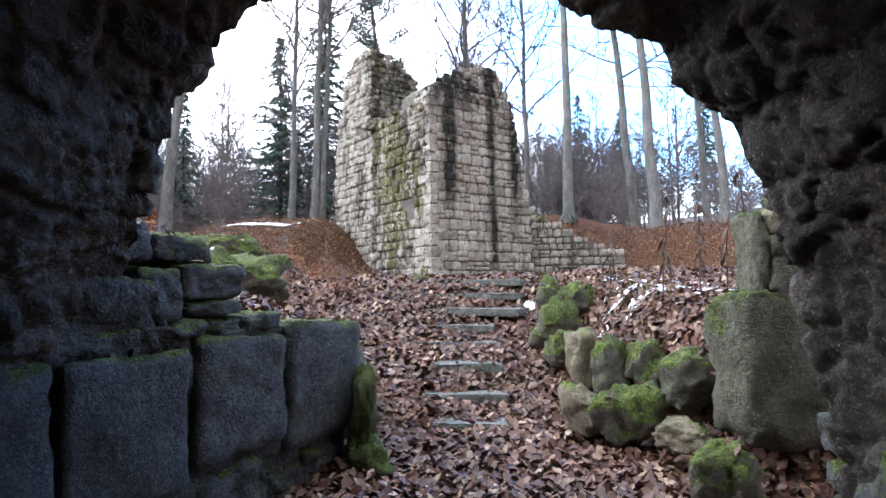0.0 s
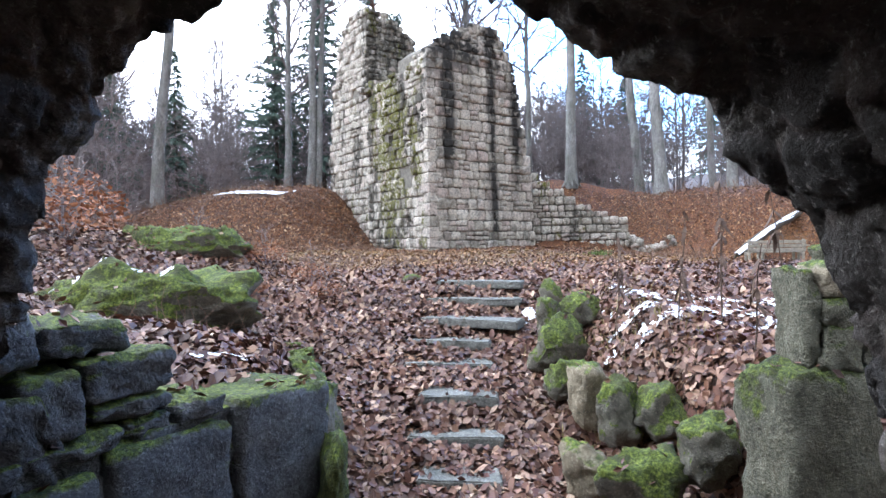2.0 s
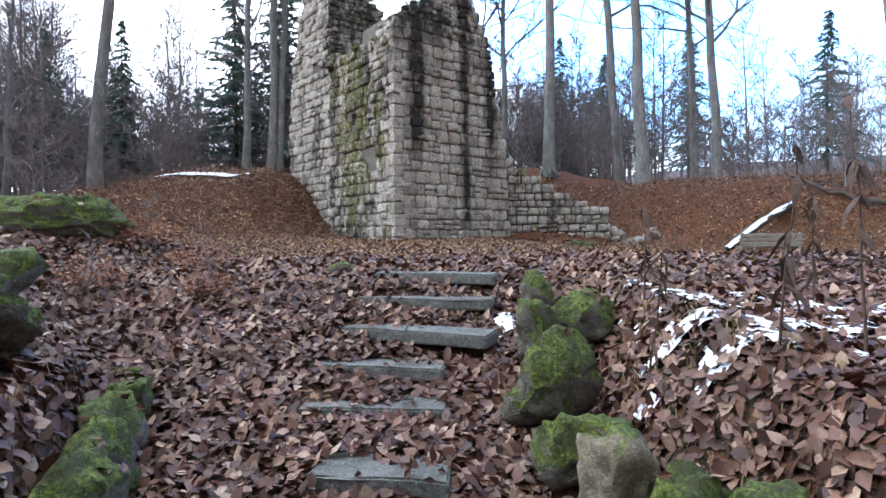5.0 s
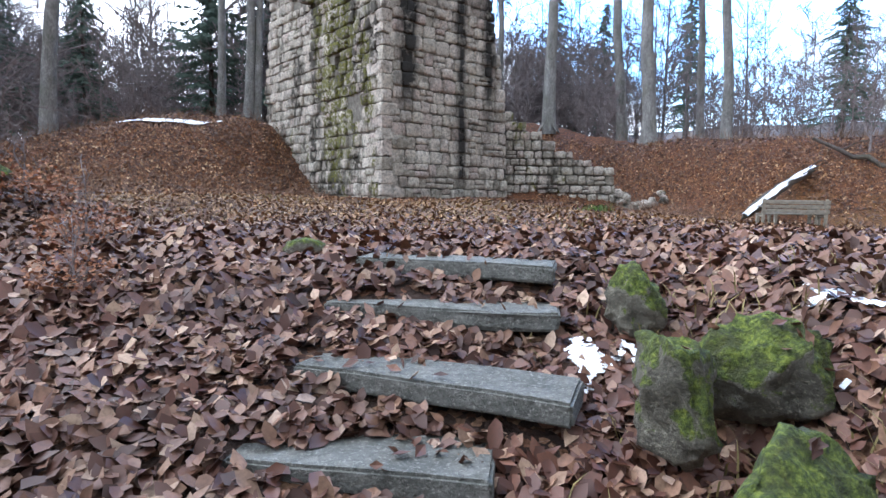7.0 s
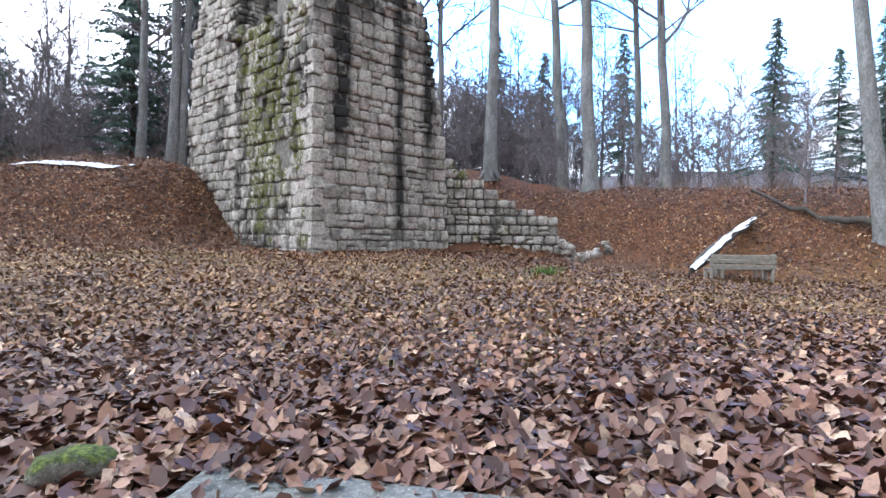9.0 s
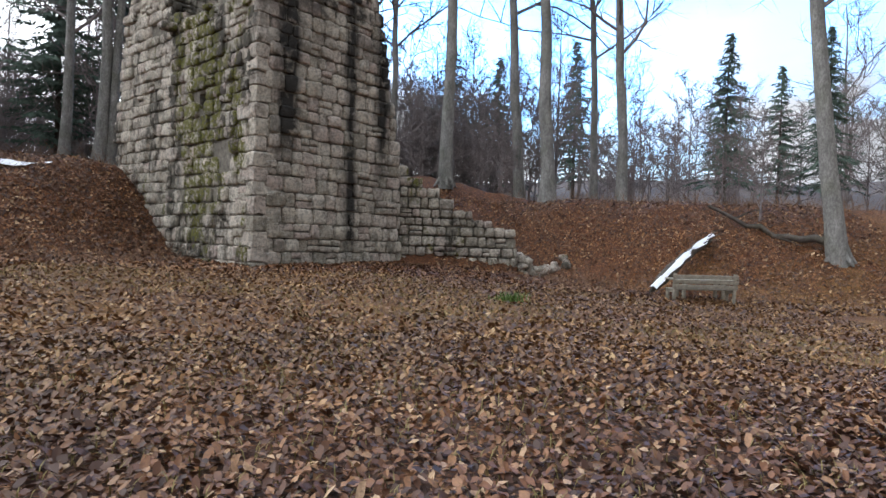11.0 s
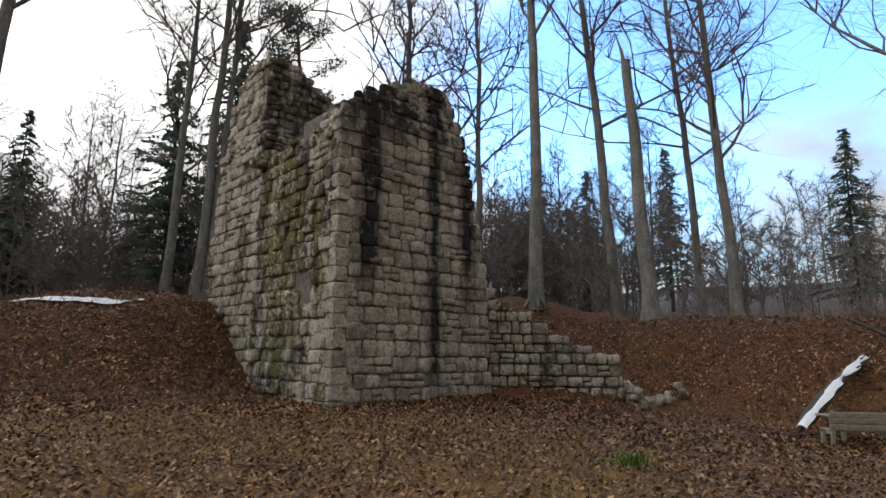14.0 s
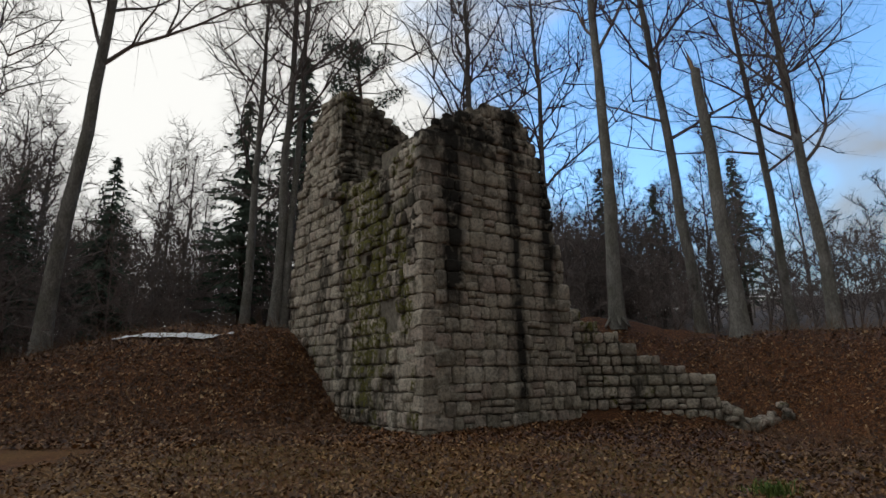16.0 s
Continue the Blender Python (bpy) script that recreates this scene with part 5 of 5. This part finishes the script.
def build_snow():
    ledge = surface_of(bpy.data.objects["mossy_ledge"])
    for x0, y0, rx, ry, cut, seed in ((1.75, 5.2, 1.1, 0.8, 0.04, 1), (2.7, 4.9, 1.0, 0.7, 0.07, 2), (1.3, 6.3, 0.4, 0.5, 0.22, 3), (-1.95, 3.75, 0.4, 0.22, 0.12, 4), (-9.6, 28.4, 2.6, 0.34, -0.22, 5), (0.50, 6.75, 0.26, 0.4, 0.22, 6), (-3.4, 5.1, 0.8, 0.32, 0.16, 7)):
        step = max(rx, ry) / 60
        v, f, seen = [], [], {}

        def corner(i, j):
            if (i, j) not in seen:
                x, y = x0 + i * step, y0 + j * step
                if seed == 5:
                    m = (x + 9.5) / (7.4 if x > -9.5 else 15.0)
                    y = 31.2 - 7.2 * math.sqrt(max(0.37 ** 2 - m * m, 0.0)) - 0.5 + j * step
                seen[(i, j)] = len(v)
                lift = 0.06 if seed != 5 else 0.12
                base = float(surf(x, y)) + lift
                if seed == 7:
                    hit = ledge.ray_cast(Vector((x, y, 4)), Vector((0, 0, -1)))[0]
                    base = hit.z + 0.012 if hit else base
                v.append((x, y, base + 0.02 * noise.noise(Vector((x, y, 1)) * 6)))
            return seen[(i, j)]
        for i in range(-int(rx / step), int(rx / step)):
            for j in range(-int(ry / step), int(ry / step)):
                x, y = i * step, j * step
                d = math.hypot(x / rx, y / ry)
                k = 4.6 if seed != 5 else 0.5
                if noise.fractal(Vector((x * k, y * k, seed)), 0.8, 2, 4) - 0.55 * d ** 2 > cut:
                    f.append((corner(i, j), corner(i + 1, j), corner(i + 1, j + 1), corner(i, j + 1)))
        if f:
            tagged(new("snow_patch", mesh_from("snow_patch", v, f, SNOW, True)), "thin patches of thawing snow on dead leaves", "snow", kind="stuff")


build_snow()
STALK = make_plain("dry_stalk", (0.05, 0.03, 0.022), (0.12, 0.075, 0.05), 20)
STRAW = make_plain("dry_grass", (0.15, 0.12, 0.04), (0.30, 0.24, 0.095), 3)


def build_weeds():
    rnd = random.Random(31)
    for x, y, h in ((1.35, 4.75, 0.95), (1.62, 4.6, 1.25), (1.0, 5.3, 0.75), (1.95, 4.15, 1.15), (2.5, 4.3, 0.9), (1.25, 6.0, 0.7), (2.9, 4.9, 0.85), (2.1, 5.6, 0.7), (1.5, 3.9, 0.8), (2.75, 3.9, 0.9)):
        v, f = [], []
        pts = sway(rnd, Vector((0, 0, -0.03)), Vector((rnd.gauss(0, 0.06), 0, 1)), h, 8, 0.05, 0.1)
        tube(v, f, pts, [0.008 - 0.0006 * i for i in range(9)], 5)
        lv, lf = [], []
        for _ in range(int(16 * h)):
            p = pts[rnd.randint(3, 8)]
            w = Vector((rnd.gauss(0, 1), rnd.gauss(0, 1), 0)).normalized()
            L = sway(rnd, p, w + Vector((0, 0, -0.6)), rnd.uniform(0.08, 0.2), 3, 0.2, -0.5)
            o = Vector((-w.y, w.x, 0)) * rnd.uniform(0.008, 0.02)
            b = len(lv)
            for i, q in enumerate(L):
                k = (0.4, 1, 0.8, 0.1)[i]
                lv.extend([q - o * k, q + o * k + Vector((0, 0, 0.006))])
            lf.extend([(b, b + 1, b + 3, b + 2), (b + 2, b + 3, b + 5, b + 4), (b + 4, b + 5, b + 7, b + 6)])
        ob = tagged(new("dried_weed"), "tall dry brown weed stalk with shrivelled leaves", "weed", "dried weeds")
        part_mesh("stalk", mesh_from("stalk", v, f, STALK, True), ob)
        part_mesh("leaves", mesh_from("leaves", lv, lf, STALK), ob)
        ob.matrix_basis = Matrix.Translation((x, y, gz(x, y)))
    # dry grass blades and bramble canes at the stones and on the meadow
    v, f = [], []
    for _ in range(30000):
        if rnd.random() < 0.018:
            x, y = rnd.gauss(1.0, 0.35), rnd.uniform(4.2, 7.2)
            h = rnd.uniform(0.07, 0.2)
        else:
            x, y = rnd.uniform(-6, 9), rnd.uniform(9, 22)
            if math.sin(x * 0.9 + 1.3 * math.sin(y * 0.6)) + math.sin(y * 0.8 + x * 0.5) < -0.2:
                continue
            h = rnd.uniform(0.04, 0.11)
        p = Vector((x, y, float(surf(x, y))))
        w = Vector((rnd.gauss(0, 1), rnd.gauss(0, 1), 0)).normalized()
        o = Vector((-w.y, w.x, 0)) * 0.004
        b = len(v)
        m, t = p + w * h * 0.25 + Vector((0, 0, h * 0.6)), p + w * h * 0.7 + Vector((0, 0, h * 0.85))
        v.extend([p - o, p + o, m + o * 0.8, m - o * 0.8, t])
        f.extend([(b, b + 1, b + 2, b + 3), (b + 3, b + 2, b + 4)])
    tagged(new("dry_grass", mesh_from("dry_grass", v, f, STRAW)), "thin dry winter grass", "grass", kind="stuff")


build_weeds()


def build_brush():
    """Thin dead canes and fallen twigs over the banks."""
    rnd = random.Random(71)
    v, f = [], []
    for _ in range(9000):
        k = rnd.random()
        if k < 0.42:
            x, y = rnd.uniform(7, 24), rnd.uniform(21, 33)
        elif k < 0.72:
            x, y = rnd.uniform(-17, -3), rnd.uniform(23, 31)
        else:
            x, y = rnd.uniform(-8, -2), rnd.uniform(4, 12)
        if math.hypot(x - 11.3, y - 20.9) < 2.2 or -1.5 < x < 9 and y > 25.5:
            continue
        p = Vector((x, y, float(surf(x, y)) - 0.02))
        w = Vector((rnd.gauss(0, 1), rnd.gauss(0, 1), rnd.uniform(0.1, 1.6)))
        L = sway(rnd, p, w, rnd.uniform(0.25, 0.9) * (1.0 if y > 15 else 0.5), 3, 0.2, -0.12)
        r = 0.008 if y > 15 else 0.003
        tube(v, f, L, [r, r * 0.9, r * 0.7, r * 0.4], 3)
    tagged(new("dead_canes", mesh_from("dead_canes", v, f, CANE)), "thin dead canes and twigs on the banks", "undergrowth", kind="stuff")


CANE = make_plain("dead_cane", (0.12, 0.065, 0.04), (0.27, 0.17, 0.11), 14)
build_brush()


def build_leaf_litter():
    """Fallen beech leaves: dense on the path and banks, thinner across the meadow."""
    rng = np.random.default_rng(12)

    def scatter(n, x0, x1, y0, y1, size):
        return np.stack([rng.uniform(x0, x1, n), rng.uniform(y0, y1, n), size * rng.uniform(0.7, 1.25, n)], 1)
    pts = np.concatenate([scatter(46000, -2.6, 2.6, 1.6, 8.5, 0.072), scatter(12000, -6, -2.6, 2.5, 10, 0.075), scatter(15000, 2.6, 6.5, 2.2, 10, 0.062),
                          scatter(52000, -4.5, 7, 8.5, 13.5, 0.054), scatter(52000, -8, 13, 13, 23, 0.066), scatter(24000, -15, -1.5, 22, 30, 0.1), scatter(26000, 5, 21, 19, 32, 0.1), scatter(11000, -2, 6.5, 22.6, 27.2, 0.08), scatter(700, -1.4, 0.6, 0.2, 1.8, 0.074)])
    x, y, s = pts.T
    keep = np.ones(len(pts), bool)
    for x0, y0, x1, y1 in ((-0.72, 4.08, -0.14, 4.00), (-0.82, 4.57, -0.08, 4.50), (-0.75, 5.05, -0.08, 4.94), (-0.92, 5.68, -0.05, 5.57), (-0.93, 6.13, -0.06, 5.94), (-0.80, 6.63, 0.24, 6.14), (-0.72, 7.10, 0.36, 6.79), (-0.61, 7.50, 0.42, 7.13)):
        t = np.clip((x - x0) / (x1 - x0), 0, 1)
        d = y - (y0 + (y1 - y0) * t)
        keep &= ~((x > x0 - 0.01) & (x < x1 + 0.01) & (d > -0.015) & (d < 0.16 + 0.09 * np.sin(x * 9 + y0 * 5)))
    patch = np.sin(x * 0.9 + 1.3 * np.sin(y * 0.6)) + np.sin(y * 0.8 + x * 0.5)
    keep &= ~((y > 9.5) & (y < 22) & (patch > 0.5) & (rng.random(len(x)) < 0.3))
    keep &= ~((np.abs(x + 3.1) < 1.1) & (np.abs(y - 4.9) < 0.4) & (rng.random(len(x)) < 0.9))
    x, y, s = x[keep], y[keep], s[keep]
    n = len(x)
    z = surf(x, y) + 0.008 + rng.random(n) * 0.045
    sx, sy = (surf(x + 0.06, y) - surf(x - 0.06, y)) / 0.12, (surf(x, y + 0.06) - surf(x, y - 0.06)) / 0.12
    e1 = np.stack([np.ones(n), np.zeros(n), sx], 1)
    e1 /= np.linalg.norm(e1, axis=1)[:, None]
    up = np.stack([-sx, -sy, np.ones(n)], 1)
    up /= np.linalg.norm(up, axis=1)[:, None]
    e2 = np.cross(up, e1)
    a, p, r = rng.uniform(0, 6.283, n), np.clip(rng.normal(0, 0.42, n), -0.85, 0.85), np.clip(rng.normal(0, 0.42, n), -0.85, 0.85)
    ca, sa = np.cos(a), np.sin(a)
    fold = rng.uniform(0.02, 0.22, n)
    curl = rng.uniform(-0.05, 0.25, n)
    shape = ((0, -0.5), (0.31, -0.12), (0.27, 0.22), (0, 0.55), (-0.27, 0.22), (-0.31, -0.12))
    V = np.zeros((n, 6, 3))
    for i, (u, v) in enumerate(shape):
        lx, ly = (u + rng.normal(0, 0.05, n)) * s, (v + rng.normal(0, 0.05, n)) * s
        lz = (abs(u) * fold * 2.6 + v * v * curl + rng.normal(0, 0.05, n)) * s
        lz = lz + lx * np.tan(r) * 0.9 + ly * np.tan(p) * 0.9
        ox, oy = lx * ca - ly * sa, lx * sa + ly * ca
        lz = lz + np.abs(p) * s * 0.25
        V[:, i] = np.stack([x, y, z], 1) + e1 * ox[:, None] + e2 * oy[:, None] + up * lz[:, None]
    base = np.arange(n)[:, None] * 6
    F = np.concatenate([base + np.array([[0, 1, 2, 3]]), base + np.array([[0, 3, 4, 5]])], 1).reshape(-1, 4)
    me = bpy.data.meshes.new("leaf_litter")
    me.vertices.add(n * 6)
    me.vertices.foreach_set("co", V.ravel())
    me.loops.add(len(F) * 4)
    me.loops.foreach_set("vertex_index", F.ravel().astype(np.int32))
    me.polygons.add(len(F))
    me.polygons.foreach_set("loop_start", np.arange(len(F), dtype=np.int32) * 4)
    me.update(calc_edges=True)
    me.validate()
    me.materials.append(LEAF)
    tagged(new("leaf_litter", me), "thick carpet of fallen brown beech leaves", "leaves", kind="stuff")


build_leaf_litter()


def build_caught_leaves():
    """Leaves that lie on the stones and ledges."""
    rnd = random.Random(91)
    trees = []
    bpy.context.view_layer.update()
    for ob in [o for o in bpy.data.objects if o.type == "MESH" and o.name.split(".")[0] in ("mossy_ledge", "boulder", "retaining_stone", "block", "ledge_stone", "stone_step", "gate_stone")]:
        bm = bmesh.new()
        bm.from_mesh(ob.data)
        bm.transform(ob.matrix_world)
        box = [v.co for v in bm.verts]
        span = (min(p.x for p in box), max(p.x for p in box), min(p.y for p in box), max(p.y for p in box))
        trees.append((BVHTree.FromBMesh(bm), span))
        bm.free()
    v, f = [], []
    for tree, (x0, x1, y0, y1) in trees:
        for _ in range(int(6 + 75 * (x1 - x0) * (y1 - y0))):
            hit, normal, _, _ = tree.ray_cast(Vector((rnd.uniform(x0, x1), rnd.uniform(y0, y1), 4)), Vector((0, 0, -1)))
            if hit and normal.z > 0.6 and noise.noise(hit * 2.3) > -0.12:
                add_leaf(v, f, hit + Vector((0, 0, 0.012)), rnd, 0.06)
    tagged(new("caught_leaves", mesh_from("caught_leaves", v, f, LEAF)), "scattered brown leaves caught on mossy stones", "leaves", kind="stuff")


build_caught_leaves()


def build_green_tuft():
    """A small tuft of green grass on the meadow."""
    rnd = random.Random(17)
    v, f = [], []
    for _ in range(160):
        p = Vector((rnd.gauss(0, 0.16), rnd.gauss(0, 0.12), -0.01))
        w = Vector((rnd.gauss(0, 1), rnd.gauss(0, 1), 0)).normalized()
        h, o = rnd.uniform(0.12, 0.32), Vector((-w.y, w.x, 0)) * 0.008
        b = len(v)
        m, t = p + w * h * 0.25 + Vector((0, 0, h * 0.7)), p + w * h * 0.7 + Vector((0, 0, h * 0.85))
        v.extend([p - o, p + o, m + o, m - o, t])
        f.extend([(b, b + 1, b + 2, b + 3), (b + 3, b + 2, b + 4)])
    ob = tagged(new("grass_tuft", mesh_from("grass_tuft", v, f, TUFT)), "small green grass tuft on the leafy meadow", "grass")
    ob.matrix_basis = Matrix.Translation((4.0, 17.2, float(surf(4.0, 17.2))))


TUFT = make_plain("green_grass", (0.05, 0.10, 0.015), (0.13, 0.20, 0.04), 20)
build_green_tuft()
